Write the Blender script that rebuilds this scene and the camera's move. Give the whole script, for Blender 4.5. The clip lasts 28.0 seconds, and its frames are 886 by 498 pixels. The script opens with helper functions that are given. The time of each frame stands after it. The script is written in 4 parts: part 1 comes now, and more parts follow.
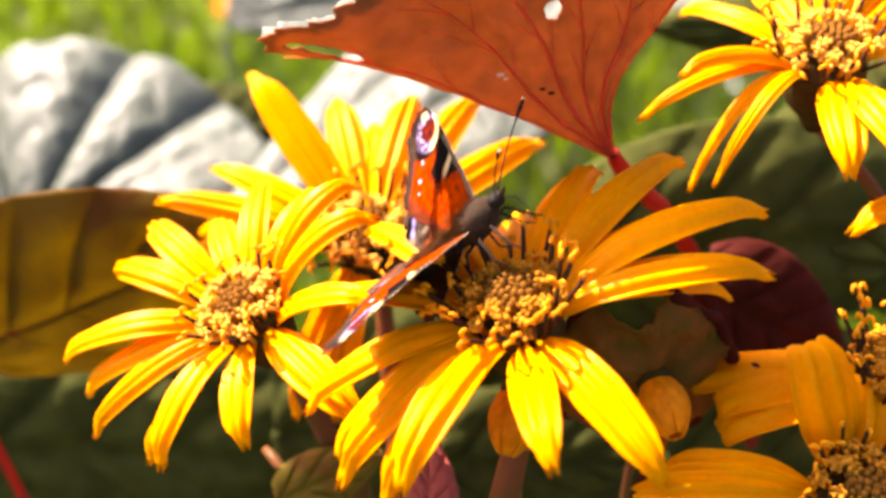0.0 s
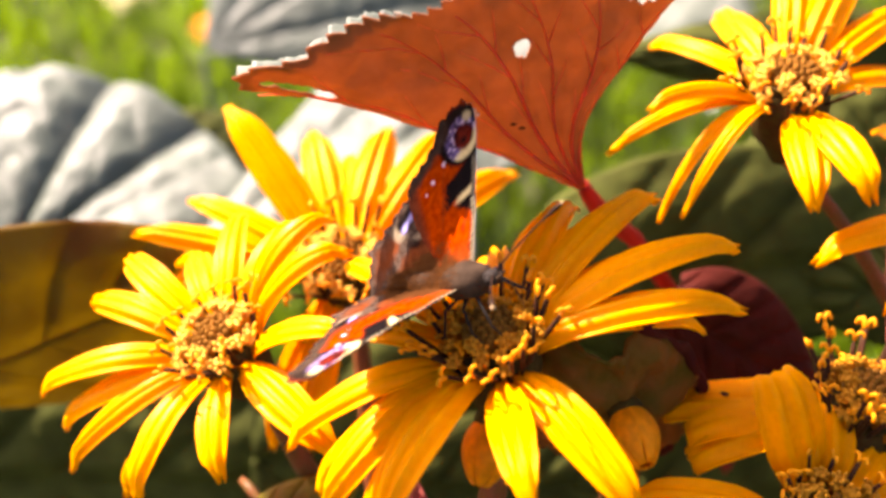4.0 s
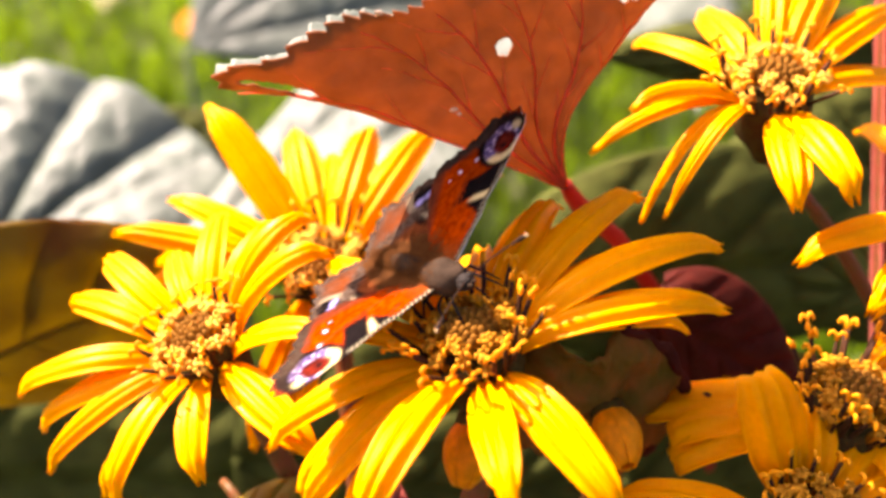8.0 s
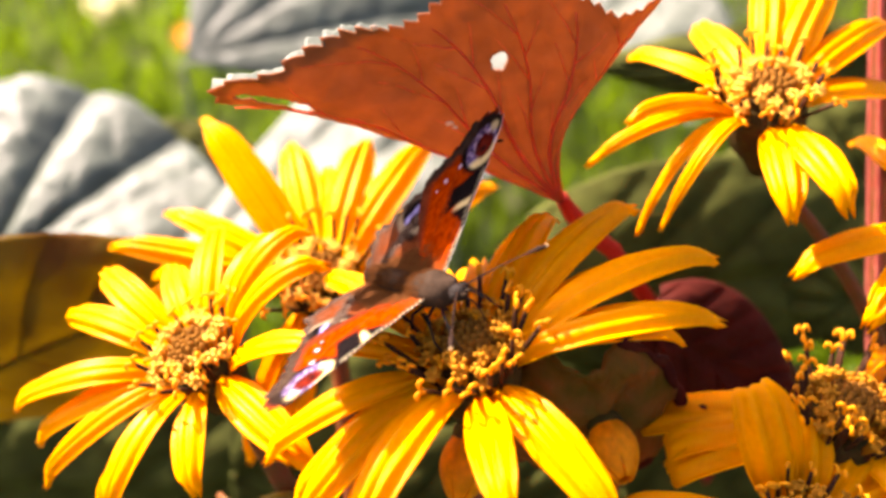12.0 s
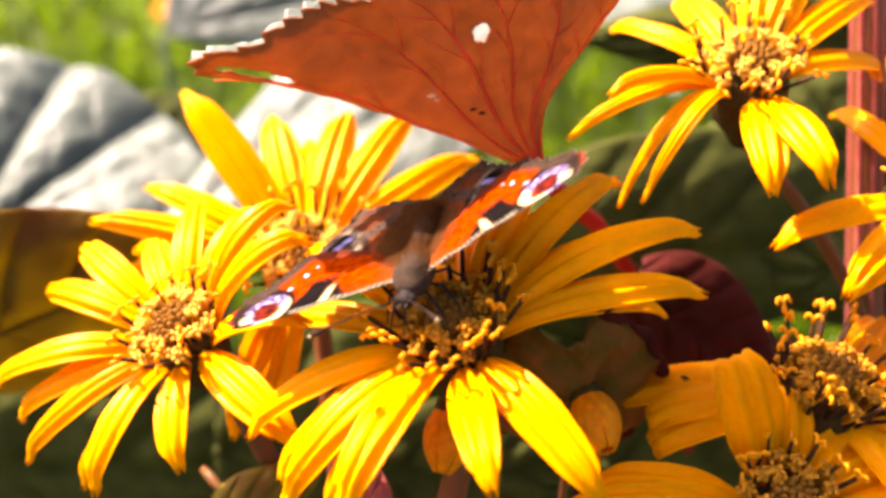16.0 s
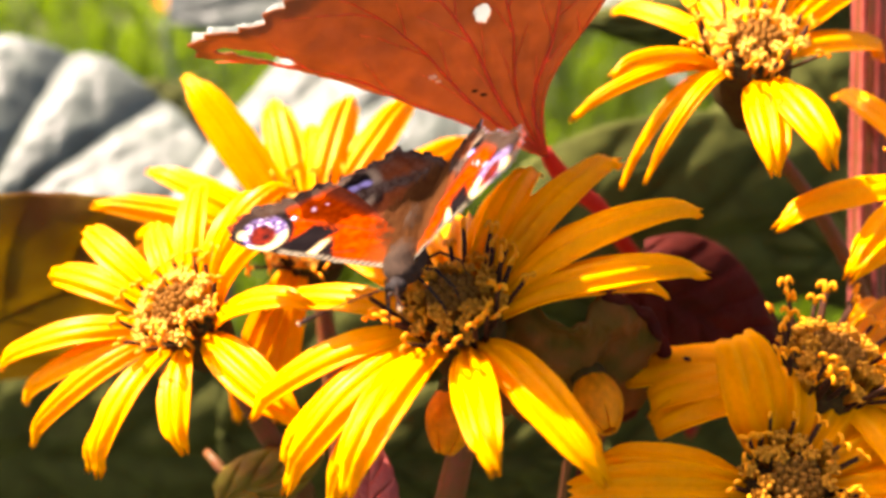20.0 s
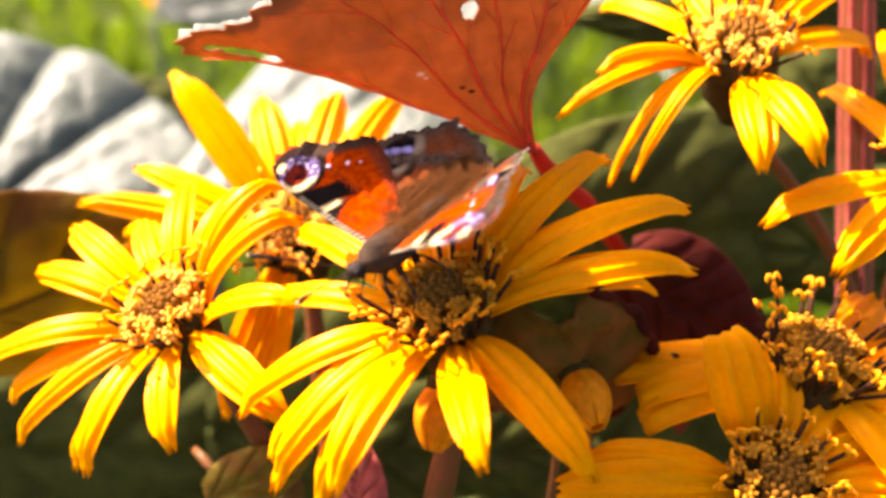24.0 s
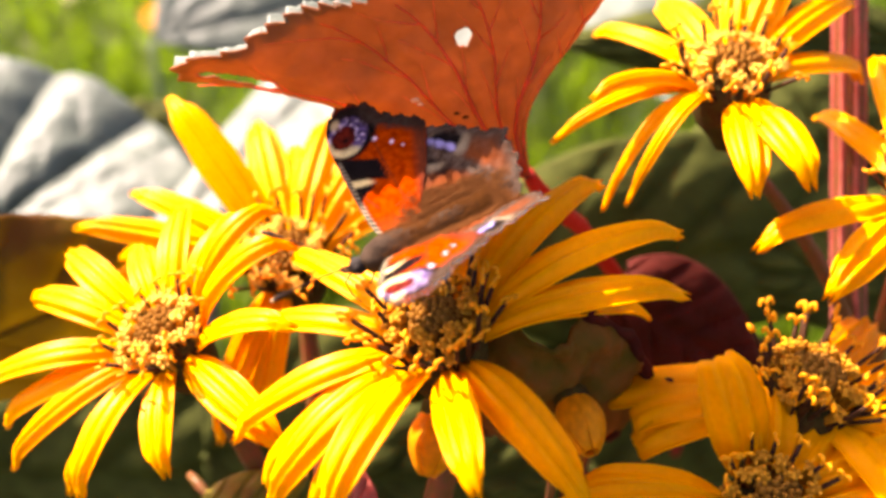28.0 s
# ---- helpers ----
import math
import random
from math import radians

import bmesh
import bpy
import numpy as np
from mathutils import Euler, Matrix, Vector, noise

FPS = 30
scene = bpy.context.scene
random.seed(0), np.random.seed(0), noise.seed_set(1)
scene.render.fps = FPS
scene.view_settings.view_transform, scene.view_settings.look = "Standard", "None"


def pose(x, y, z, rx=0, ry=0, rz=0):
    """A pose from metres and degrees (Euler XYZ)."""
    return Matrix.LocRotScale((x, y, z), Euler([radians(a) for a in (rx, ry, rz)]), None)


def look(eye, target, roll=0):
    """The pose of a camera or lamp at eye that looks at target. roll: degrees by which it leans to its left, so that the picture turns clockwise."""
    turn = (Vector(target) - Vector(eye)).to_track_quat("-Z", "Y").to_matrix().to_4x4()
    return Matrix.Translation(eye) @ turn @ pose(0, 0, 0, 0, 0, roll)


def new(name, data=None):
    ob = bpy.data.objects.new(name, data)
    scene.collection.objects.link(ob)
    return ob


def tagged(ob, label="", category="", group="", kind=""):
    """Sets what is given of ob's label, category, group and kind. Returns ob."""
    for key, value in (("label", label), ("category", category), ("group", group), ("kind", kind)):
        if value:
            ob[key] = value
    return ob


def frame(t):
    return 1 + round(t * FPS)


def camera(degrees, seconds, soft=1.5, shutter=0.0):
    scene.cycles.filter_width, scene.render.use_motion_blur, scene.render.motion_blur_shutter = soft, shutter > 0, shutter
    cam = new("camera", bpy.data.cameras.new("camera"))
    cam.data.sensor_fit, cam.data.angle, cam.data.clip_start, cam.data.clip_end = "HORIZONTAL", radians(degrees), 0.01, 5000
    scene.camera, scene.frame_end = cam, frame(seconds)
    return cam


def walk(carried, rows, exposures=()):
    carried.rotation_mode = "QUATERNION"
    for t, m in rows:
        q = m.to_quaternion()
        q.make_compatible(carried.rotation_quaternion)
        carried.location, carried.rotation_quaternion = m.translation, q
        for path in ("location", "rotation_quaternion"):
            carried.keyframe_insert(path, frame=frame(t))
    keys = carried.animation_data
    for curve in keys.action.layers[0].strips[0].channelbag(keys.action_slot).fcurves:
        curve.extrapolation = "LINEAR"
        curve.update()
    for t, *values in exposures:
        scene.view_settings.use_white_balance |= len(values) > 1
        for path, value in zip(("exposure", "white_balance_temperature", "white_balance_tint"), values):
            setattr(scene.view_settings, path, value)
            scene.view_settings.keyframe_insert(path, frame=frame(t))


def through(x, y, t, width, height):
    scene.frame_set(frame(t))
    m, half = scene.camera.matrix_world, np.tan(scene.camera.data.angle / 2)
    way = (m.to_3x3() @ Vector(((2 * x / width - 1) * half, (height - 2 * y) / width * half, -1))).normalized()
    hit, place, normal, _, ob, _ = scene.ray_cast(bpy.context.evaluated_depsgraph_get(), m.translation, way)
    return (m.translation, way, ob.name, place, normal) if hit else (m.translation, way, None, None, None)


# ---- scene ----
cam = camera(46, 28.0, soft=3.3)
cam.data.dof.use_dof = True
cam.data.dof.focus_distance = 0.163
cam.data.dof.aperture_fstop = 12.5
PATH = [
    (0.0, pose(-0.00200, -0.13157, 0.08861, 53.819, 0.746, 1.738)),
    (0.5, pose(-0.00251, -0.13159, 0.08875, 53.920, 0.625, 1.438)),
    (1.0, pose(-0.00160, -0.13138, 0.09079, 54.141, 0.407, 0.968)),
    (1.5, pose(-0.00020, -0.13302, 0.09244, 56.087, 0.397, 0.937)),
    (2.0, pose(-0.00073, -0.13311, 0.09274, 56.277, 0.342, 0.610)),
    (2.5, pose(-0.00051, -0.13340, 0.09156, 55.380, 0.285, 1.090)),
    (3.0, pose(-0.00005, -0.13178, 0.09254, 55.021, 0.329, 0.587)),
    (3.5, pose(-0.00028, -0.13241, 0.09227, 54.955, 0.440, 0.727)),
    (5.5, pose(-0.00074, -0.13197, 0.09185, 54.653, 0.394, 0.516)),
    (6.0, pose(0.00006, -0.13199, 0.09192, 55.058, 0.208, 0.250)),
    (6.5, pose(0.00003, -0.13166, 0.09221, 54.870, 0.176, 0.263)),
    (7.0, pose(0.00026, -0.13210, 0.09229, 54.960, 0.126, 0.264)),
    (7.5, pose(0.00027, -0.13109, 0.09160, 54.770, 0.093, 0.189)),
    (8.0, pose(0.00020, -0.13108, 0.09171, 54.706, -0.016, 0.110)),
    (8.5, pose(0.00015, -0.13115, 0.09175, 54.982, 0.038, 0.121)),
    (9.0, pose(0.00000, -0.13110, 0.09180, 54.999, -0.000, 0.000)),
    (9.5, pose(0.00007, -0.13130, 0.09175, 55.152, -0.018, 0.070)),
    (10.0, pose(0.00018, -0.13115, 0.09207, 55.212, -0.019, -0.041)),
    (10.5, pose(0.00030, -0.13095, 0.09212, 55.249, 0.012, -0.067)),
    (11.0, pose(0.00044, -0.13127, 0.09222, 55.308, -0.184, -0.197)),
    (11.5, pose(0.00024, -0.13117, 0.09216, 55.275, 0.016, -0.101)),
    (13.5, pose(0.00095, -0.13117, 0.09229, 55.588, -0.174, -0.322)),
    (14.0, pose(0.00045, -0.13136, 0.09217, 55.451, -0.561, -0.900)),
    (14.5, pose(0.00108, -0.13144, 0.09189, 55.236, -0.722, -1.190)),
    (15.0, pose(0.00088, -0.13133, 0.09189, 54.948, -0.641, -1.055)),
    (15.5, pose(0.00081, -0.13092, 0.09197, 54.495, -0.636, -1.102)),
    (16.0, pose(0.00038, -0.13098, 0.09193, 53.876, -0.331, -1.030)),
    (16.5, pose(0.00023, -0.13141, 0.09103, 53.896, -0.048, -0.764)),
    (17.0, pose(0.00005, -0.13155, 0.09121, 53.142, 0.146, -0.587)),
    (17.5, pose(-0.00008, -0.13170, 0.09049, 53.053, 0.238, -0.613)),
    (18.0, pose(-0.00014, -0.13204, 0.09051, 53.032, 0.077, -0.749)),
    (18.5, pose(0.00058, -0.13167, 0.09066, 53.048, 0.104, -0.770)),
    (19.0, pose(0.00026, -0.13191, 0.09076, 53.225, -0.032, -0.919)),
    (19.5, pose(0.00054, -0.13171, 0.09088, 53.169, -0.180, -1.033)),
    (20.0, pose(0.00059, -0.13179, 0.09095, 53.292, -0.079, -1.000)),
    (20.5, pose(0.00075, -0.13179, 0.09061, 53.197, -0.147, -1.042)),
    (21.0, pose(-0.00010, -0.13134, 0.09111, 52.273, -0.189, -1.371)),
    (21.5, pose(0.00040, -0.13142, 0.09113, 52.450, -0.176, -1.303)),
    (23.5, pose(0.00099, -0.13173, 0.09107, 53.124, -0.237, -1.425)),
    (24.0, pose(0.00109, -0.13156, 0.09106, 53.056, -0.275, -1.460)),
    (24.5, pose(0.00118, -0.13162, 0.09117, 53.151, -0.330, -1.571)),
    (25.0, pose(0.00115, -0.13170, 0.09099, 53.357, -0.300, -1.586)),
    (25.5, pose(0.00090, -0.13150, 0.09144, 53.403, -0.391, -1.654)),
    (26.0, pose(0.00103, -0.13195, 0.09073, 53.841, -0.449, -1.570)),
    (26.5, pose(0.00109, -0.13174, 0.09147, 53.920, -0.377, -1.625)),
    (27.0, pose(0.00142, -0.13159, 0.09172, 53.990, -0.244, -1.490)),
    (27.5, pose(0.00122, -0.13145, 0.09179, 54.079, -0.237, -1.646)),
    (28.0, pose(0.00164, -0.13172, 0.09191, 54.223, -0.317, -1.586)),
]
walk(cam, PATH, [(0.0, 2.22, 7300, 27), (10.0, 2.22, 7300, 27), (25.0, 2.30, 7300, 27), (28.0, 2.30, 7300, 27)])

# ---- light ----
SUN_AZ, SUN_EL = radians(-53), radians(48)   # from +y towards -x; height over the horizon
TO_SUN = Vector((math.sin(SUN_AZ) * math.cos(SUN_EL), math.cos(SUN_AZ) * math.cos(SUN_EL), math.sin(SUN_EL)))
world = bpy.data.worlds.new("sky")
scene.world = world
world.use_nodes = True
wn = world.node_tree
sky = wn.nodes.new("ShaderNodeTexSky")
sky.sky_type, sky.sun_disc = "NISHITA", False
sky.sun_elevation, sky.sun_rotation = SUN_EL, SUN_AZ
sky.air_density, sky.dust_density, sky.ozone_density = 0.7, 4.0, 0.3
wn.links.new(sky.outputs[0], wn.nodes["Background"].inputs[0])
wn.nodes["Background"].inputs[1].default_value = 0.115
sun = new("sun", bpy.data.lights.new("sun", "SUN"))
sun.data.energy, sun.data.angle, sun.data.color = 5.0, radians(0.55), (1.0, 0.95, 0.86)
sun.matrix_world = look(TO_SUN * 5, (0, 0, 0))

# ---- materials ----
def material(name, colour, rough=0.5, spec=0.4, through=None, amount=0.0, scale=400.0, vary=0.25, bump=0.15, metal=0.0,
             second=None, streak=None, sheen=0.0):
    """A surface with two scales of variation; through: the colour of the light that it lets pass."""
    m = bpy.data.materials.new(name)
    m.use_nodes = True
    t = m.node_tree
    n, l = t.nodes, t.links
    b, out = n["Principled BSDF"], n["Material Output"]
    co = n.new("ShaderNodeTexCoord")
    fine, coarse = n.new("ShaderNodeTexNoise"), n.new("ShaderNodeTexNoise")
    fine.inputs["Scale"].default_value, fine.inputs["Detail"].default_value = scale, 6
    coarse.inputs["Scale"].default_value, coarse.inputs["Detail"].default_value = scale / 7, 3
    for k in (fine, coarse):
        l.new(co.outputs["Object"], k.inputs["Vector"])
    if streak:
        mp = n.new("ShaderNodeMapping")
        mp.inputs["Scale"].default_value = streak
        l.new(co.outputs["Object"], mp.inputs["Vector"])
        l.new(mp.outputs[0], fine.inputs["Vector"])
    both = n.new("ShaderNodeMath")
    both.operation = "ADD"
    l.new(fine.outputs["Fac"], both.inputs[0])
    l.new(coarse.outputs["Fac"], both.inputs[1])
    ramp = n.new("ShaderNodeMapRange")
    ramp.inputs["From Min"].default_value, ramp.inputs["From Max"].default_value = 0.7, 1.3
    l.new(both.outputs[0], ramp.inputs["Value"])
    mix = n.new("ShaderNodeMix")
    mix.data_type = "RGBA"
    dark = [c * (1 - vary) for c in colour] if second is None else second
    mix.inputs["A"].default_value, mix.inputs["B"].default_value = (*dark, 1), (*[min(1, c * (1 + vary * 0.5)) for c in colour], 1)
    l.new(ramp.outputs[0], mix.inputs["Factor"])
    info = n.new("ShaderNodeObjectInfo")
    hue = n.new("ShaderNodeHueSaturation")
    shift = n.new("ShaderNodeMapRange")
    shift.inputs["To Min"].default_value, shift.inputs["To Max"].default_value = 0.88, 1.08
    l.new(info.outputs["Random"], shift.inputs["Value"])
    l.new(shift.outputs[0], hue.inputs["Value"])
    l.new(mix.outputs["Result"], hue.inputs["Color"])
    l.new(hue.outputs["Color"], b.inputs["Base Color"])
    b.inputs["Roughness"].default_value, b.inputs["Metallic"].default_value = rough, metal
    b.inputs["Specular IOR Level"].default_value = spec
    if sheen:
        b.inputs["Sheen Weight"].default_value = sheen
    if bump:
        bp = n.new("ShaderNodeBump")
        bp.inputs["Strength"].default_value, bp.inputs["Distance"].default_value = bump, 0.4 / scale
        l.new(fine.outputs["Fac"], bp.inputs["Height"])
        l.new(bp.outputs[0], b.inputs["Normal"])
    if through:
        tr, ad = n.new("ShaderNodeBsdfTranslucent"), n.new("ShaderNodeMixShader")
        tint = n.new("ShaderNodeMix")
        tint.data_type = "RGBA"
        tint.inputs["A"].default_value, tint.inputs["B"].default_value = (*[c * (1 - vary) for c in through], 1), (*through, 1)
        l.new(ramp.outputs[0], tint.inputs["Factor"])
        l.new(tint.outputs["Result"], tr.inputs["Color"])
        ad.inputs[0].default_value = amount
        l.new(b.outputs[0], ad.inputs[1])
        l.new(tr.outputs[0], ad.inputs[2])
        l.new(ad.outputs[0], out.inputs["Surface"])
    return m


PETAL = material("petal_yellow", (0.98, 0.392, 0.0), 0.31, 0.07, (1.0, 0.455, 0.0), 0.39, 900, 0.12, 0.10)
STIGMA = material("stigma_yellow", (0.86, 0.33, 0.004), 0.6, 0.15, (0.9, 0.4, 0.01), 0.25, 2500, 0.25, 0.2)
COROLLA = material("corolla_ochre", (0.93, 0.50, 0.055), 0.5, 0.3, (0.97, 0.56, 0.05), 0.35, 2500, 0.3, 0.2)
# darker copy of COROLLA: shade on the heads, put into the colour
COROLLA_SHADED = material("corolla_shaded", (0.60, 0.26, 0.018), 0.6, 0.05, (0.8, 0.38, 0.02), 0.3, 2500, 0.45, 0.2)
ANTHER = material("anther_brown", (0.05, 0.018, 0.007), 0.6, 0.06, None, 0, 2500, 0.4, 0.3)
BUD = material("floret_bud_brown", (0.19, 0.076, 0.008), 0.6, 0.05, None, 0, 2500, 0.45, 0.2)
CUP = material("flower_cup_olive", (0.045, 0.034, 0.006), 0.8, 0.05, None, 0, 900, 0.4, 0.3, second=(0.04, 0.013, 0.005))
RED_LEAF = material("leaf_red_underside", (0.33, 0.115, 0.045), 0.6, 0.10, (0.42, 0.165, 0.050), 0.52, 260, 0.30, 0.25)
RED_VEIN = material("vein_red", (0.34, 0.028, 0.018), 0.5, 0.15, (0.42, 0.045, 0.02), 0.45, 900, 0.2, 0.1)
LEAF_VEIN = material("leaf_vein_red", (0.80, 0.13, 0.075), 0.55, 0.08, (0.95, 0.20, 0.09), 0.6, 500, 0.2, 0.1)
PALE_SPECK = material("speck_pale", (0.62, 0.42, 0.30), 0.5, 0.2, None, 0, 900, 0.3, 0.2)
STEM = material("stem_red", (0.17, 0.034, 0.016), 0.45, 0.15, None, 0, 500, 0.35, 0.15, second=(0.10, 0.05, 0.010))
GREY_LEAF = material("leaf_grey_green", (0.088, 0.106, 0.082), 0.48, 0.24, (0.14, 0.24, 0.08), 0.12, 110, 0.40, 0.6)
OLIVE_LEAF = material("leaf_olive_red", (0.12, 0.090, 0.007), 0.5, 0.10, (0.43, 0.31, 0.005), 0.5, 60, 0.5, 0.25, second=(0.10, 0.030, 0.005))
# green leaf with the shade it lies in put into its dark base
SHADED_LEAF = material("leaf_shaded_green", (0.056, 0.063, 0.012), 0.8, 0.07, (0.08, 0.10, 0.007), 0.2, 120, 0.5, 0.3)
MAROON_LEAF = material("leaf_maroon", (0.075, 0.013, 0.008), 0.7, 0.06, (0.22, 0.014, 0.008), 0.3, 150, 0.3, 0.25)
PINK_LEAF = material("leaf_pink", (0.42, 0.12, 0.085), 0.5, 0.15, (0.6, 0.16, 0.1), 0.3, 300, 0.35, 0.2, second=(0.30, 0.05, 0.04))
LIME_LEAF = material("leaf_yellow_green", (0.20, 0.19, 0.012), 0.5, 0.15, (0.45, 0.40, 0.01), 0.4, 200, 0.35, 0.2, second=(0.16, 0.06, 0.01))
DRY = material("dry_bract_brown", (0.22, 0.062, 0.016), 0.55, 0.04, (0.5, 0.14, 0.02), 0.3, 220, 0.5, 0.7, second=(0.082, 0.072, 0.008))
BUD_ORANGE = material("bud_orange", (0.86, 0.30, 0.004), 0.5, 0.10, (0.95, 0.36, 0.0), 0.4, 700, 0.35, 0.2)
GRASS = material("grass_green", (0.080, 0.130, 0.010), 0.26, 0.5, (0.22, 0.36, 0.006), 0.45, 14, 0.85, 0.0)
SOIL = material("soil_grass_ground", (0.045, 0.06, 0.015), 0.9, 0.2, None, 0, 14, 0.5, 0.4, second=(0.035, 0.03, 0.015))
BODY = material("body_hair_brown", (0.040, 0.025, 0.016), 0.8, 0.03, None, 0, 2200, 0.5, 0.6)
BODY_DARK = material("body_dark", (0.014, 0.010, 0.008), 0.7, 0.10, None, 0, 2200, 0.4, 0.4)
HAIR = material("hair_tan", (0.085, 0.032, 0.009), 0.8, 0.02, (0.30, 0.11, 0.025), 0.3, 900, 0.3, 0.0)
FEELER = material("antenna_brown", (0.028, 0.014, 0.009), 0.6, 0.05, None, 0, 2200, 0.4, 0.1)
CLUB = material("antenna_tip_pale", (0.5, 0.33, 0.15), 0.5, 0.3, None, 0, 2000, 0.2, 0.1)
UNDER = material("wing_underside_dark", (0.022, 0.015, 0.010), 0.6, 0.25, (0.25, 0.04, 0.01), 0.10, 900, 0.5, 0.3)


def wing_material():
    m = material("wing_scales", (0.5, 0.1, 0.02), 0.6, 0.12, (0.6, 0.12, 0.02), 0.15, 2600, 0.25, 0.30)
    m.node_tree.nodes["Principled BSDF"].inputs["Specular IOR Level"].default_value = 0.0
    m.node_tree.nodes["Principled BSDF"].inputs["Roughness"].default_value = 0.9
    t = m.node_tree
    ca = t.nodes.new("ShaderNodeVertexColor")
    ca.layer_name = "scales"
    hue = next(k for k in t.nodes if k.type == "HUE_SAT")
    mul = t.nodes.new("ShaderNodeMix")
    mul.data_type, mul.blend_type = "RGBA", "MULTIPLY"
    mul.inputs["Factor"].default_value = 1.0
    ramp = next(k for k in t.nodes if k.type == "MAP_RANGE")
    grey = t.nodes.new("ShaderNodeMapRange")
    grey.inputs["To Min"].default_value, grey.inputs["To Max"].default_value = 0.7, 1.15
    t.links.new(ramp.outputs[0], grey.inputs["Value"])
    t.links.new(ca.outputs["Color"], mul.inputs["A"])
    t.links.new(grey.outputs[0], mul.inputs["B"])
    t.links.new(mul.outputs["Result"], hue.inputs["Color"])
    tr = next(k for k in t.nodes if k.type == "BSDF_TRANSLUCENT")
    t.links.new(mul.outputs["Result"], tr.inputs["Color"])
    return m


WING = wing_material()


# ---- tools ----
def part(name, bm, mat, parent=None, label="", smooth=True, flip=True):
    """Links a bmesh as one mesh object under a thing or a part."""
    me = bpy.data.meshes.new(name)
    if flip:
        bmesh.ops.recalc_face_normals(bm, faces=bm.faces)
    bm.to_mesh(me)
    bm.free()
    for mm in mat if isinstance(mat, (list, tuple)) else (mat,):
        me.materials.append(mm)
    if smooth:
        me.polygons.foreach_set("use_smooth", [True] * len(me.polygons))
    ob = new(name, me)
    ob.parent = parent
    if label:
        ob["label"] = label
    return ob


def sheet(bm, pts, thick, mat=0, back=None, skip=None):
    """A closed skin round a grid of points: pts[i][j]; skip(i, j) leaves a cell open, with walled edges."""
    ni, nj = len(pts), len(pts[0])
    P = np.array([[tuple(p) for p in row] for row in pts])
    du, dv = np.gradient(P, axis=0), np.gradient(P, axis=1)
    N = np.cross(du, dv)
    N /= np.maximum(np.linalg.norm(N, axis=2, keepdims=True), 1e-12)
    top = [[bm.verts.new(P[i, j] + N[i, j] * thick / 2) for j in range(nj)] for i in range(ni)]
    low = [[bm.verts.new(P[i, j] - N[i, j] * thick / 2) for j in range(nj)] for i in range(ni)]
    solid = lambda i, j: 0 <= i < ni - 1 and 0 <= j < nj - 1 and not (skip and skip(i, j))
    for i in range(ni - 1):
        for j in range(nj - 1):
            if not solid(i, j):
                continue
            f = bm.faces.new((top[i][j], top[i + 1][j], top[i + 1][j + 1], top[i][j + 1]))
            f.material_index = mat
            g = bm.faces.new((low[i][j], low[i][j + 1], low[i + 1][j + 1], low[i + 1][j]))
            g.material_index = mat if back is None else back
            for a, b, gone in (((i, j), (i, j + 1), not solid(i - 1, j)), ((i + 1, j + 1), (i + 1, j), not solid(i + 1, j)),
                               ((i + 1, j), (i, j), not solid(i, j - 1)), ((i, j + 1), (i + 1, j + 1), not solid(i, j + 1))):
                if gone:
                    f = bm.faces.new((top[a[0]][a[1]], top[b[0]][b[1]], low[b[0]][b[1]], low[a[0]][a[1]]))
                    f.material_index = mat if back is None else back
    return top, low


def tube(bm, pts, radii, sides=8, cap=True):
    """A round rod along points, with a radius at each."""
    pts = [Vector(p) for p in pts]
    rings, side = [], None
    for k, p in enumerate(pts):
        d = (pts[min(k + 1, len(pts) - 1)] - pts[max(k - 1, 0)]).normalized()
        if side is None:
            side = d.orthogonal().normalized()
        side = (side - d * side.dot(d)).normalized()
        up = d.cross(side)
        r = radii[k] if isinstance(radii, (list, tuple)) else radii
        rings.append([bm.verts.new(p + (side * math.cos(a) + up * math.sin(a)) * r) for a in [2 * math.pi * q / sides for q in range(sides)]])
    for a, b in zip(rings, rings[1:]):
        for q in range(sides):
            bm.faces.new((a[q], a[(q + 1) % sides], b[(q + 1) % sides], b[q]))
    if cap:
        bm.faces.new(rings[0][::-1])
        bm.faces.new(rings[-1])


def blob(bm, centre, radii, seg=10, rings=7, lumps=0.0, turn=None):
    """A rounded, slightly uneven body."""
    turn = turn or Matrix.Identity(3)
    rows = []
    for i in range(1, rings):
        a = math.pi * i / rings
        row = []
        for j in range(seg):
            b = 2 * math.pi * j / seg
            d = Vector((math.sin(a) * math.cos(b), math.sin(a) * math.sin(b), math.cos(a)))
            k = 1 + lumps * noise.noise(d * 2.3 + Vector(centre) * 900)
            row.append(bm.verts.new(Vector(centre) + turn @ Vector((d.x * radii[0] * k, d.y * radii[1] * k, d.z * radii[2] * k))))
        rows.append(row)
    n, s = bm.verts.new(Vector(centre) + turn @ Vector((0, 0, radii[2]))), bm.verts.new(Vector(centre) - turn @ Vector((0, 0, radii[2])))
    for j in range(seg):
        bm.faces.new((n, rows[0][j], rows[0][(j + 1) % seg]))
        bm.faces.new((s, rows[-1][(j + 1) % seg], rows[-1][j]))
    for a, b in zip(rows, rows[1:]):
        for j in range(seg):
            bm.faces.new((a[j], b[j], b[(j + 1) % seg], a[(j + 1) % seg]))


def bend(a, b, c, n):
    """Points on a quadratic curve."""
    a, b, c = Vector(a), Vector(b), Vector(c)
    return [a * (1 - t) ** 2 + b * 2 * t * (1 - t) + c * t * t for t in [k / (n - 1) for k in range(n)]]


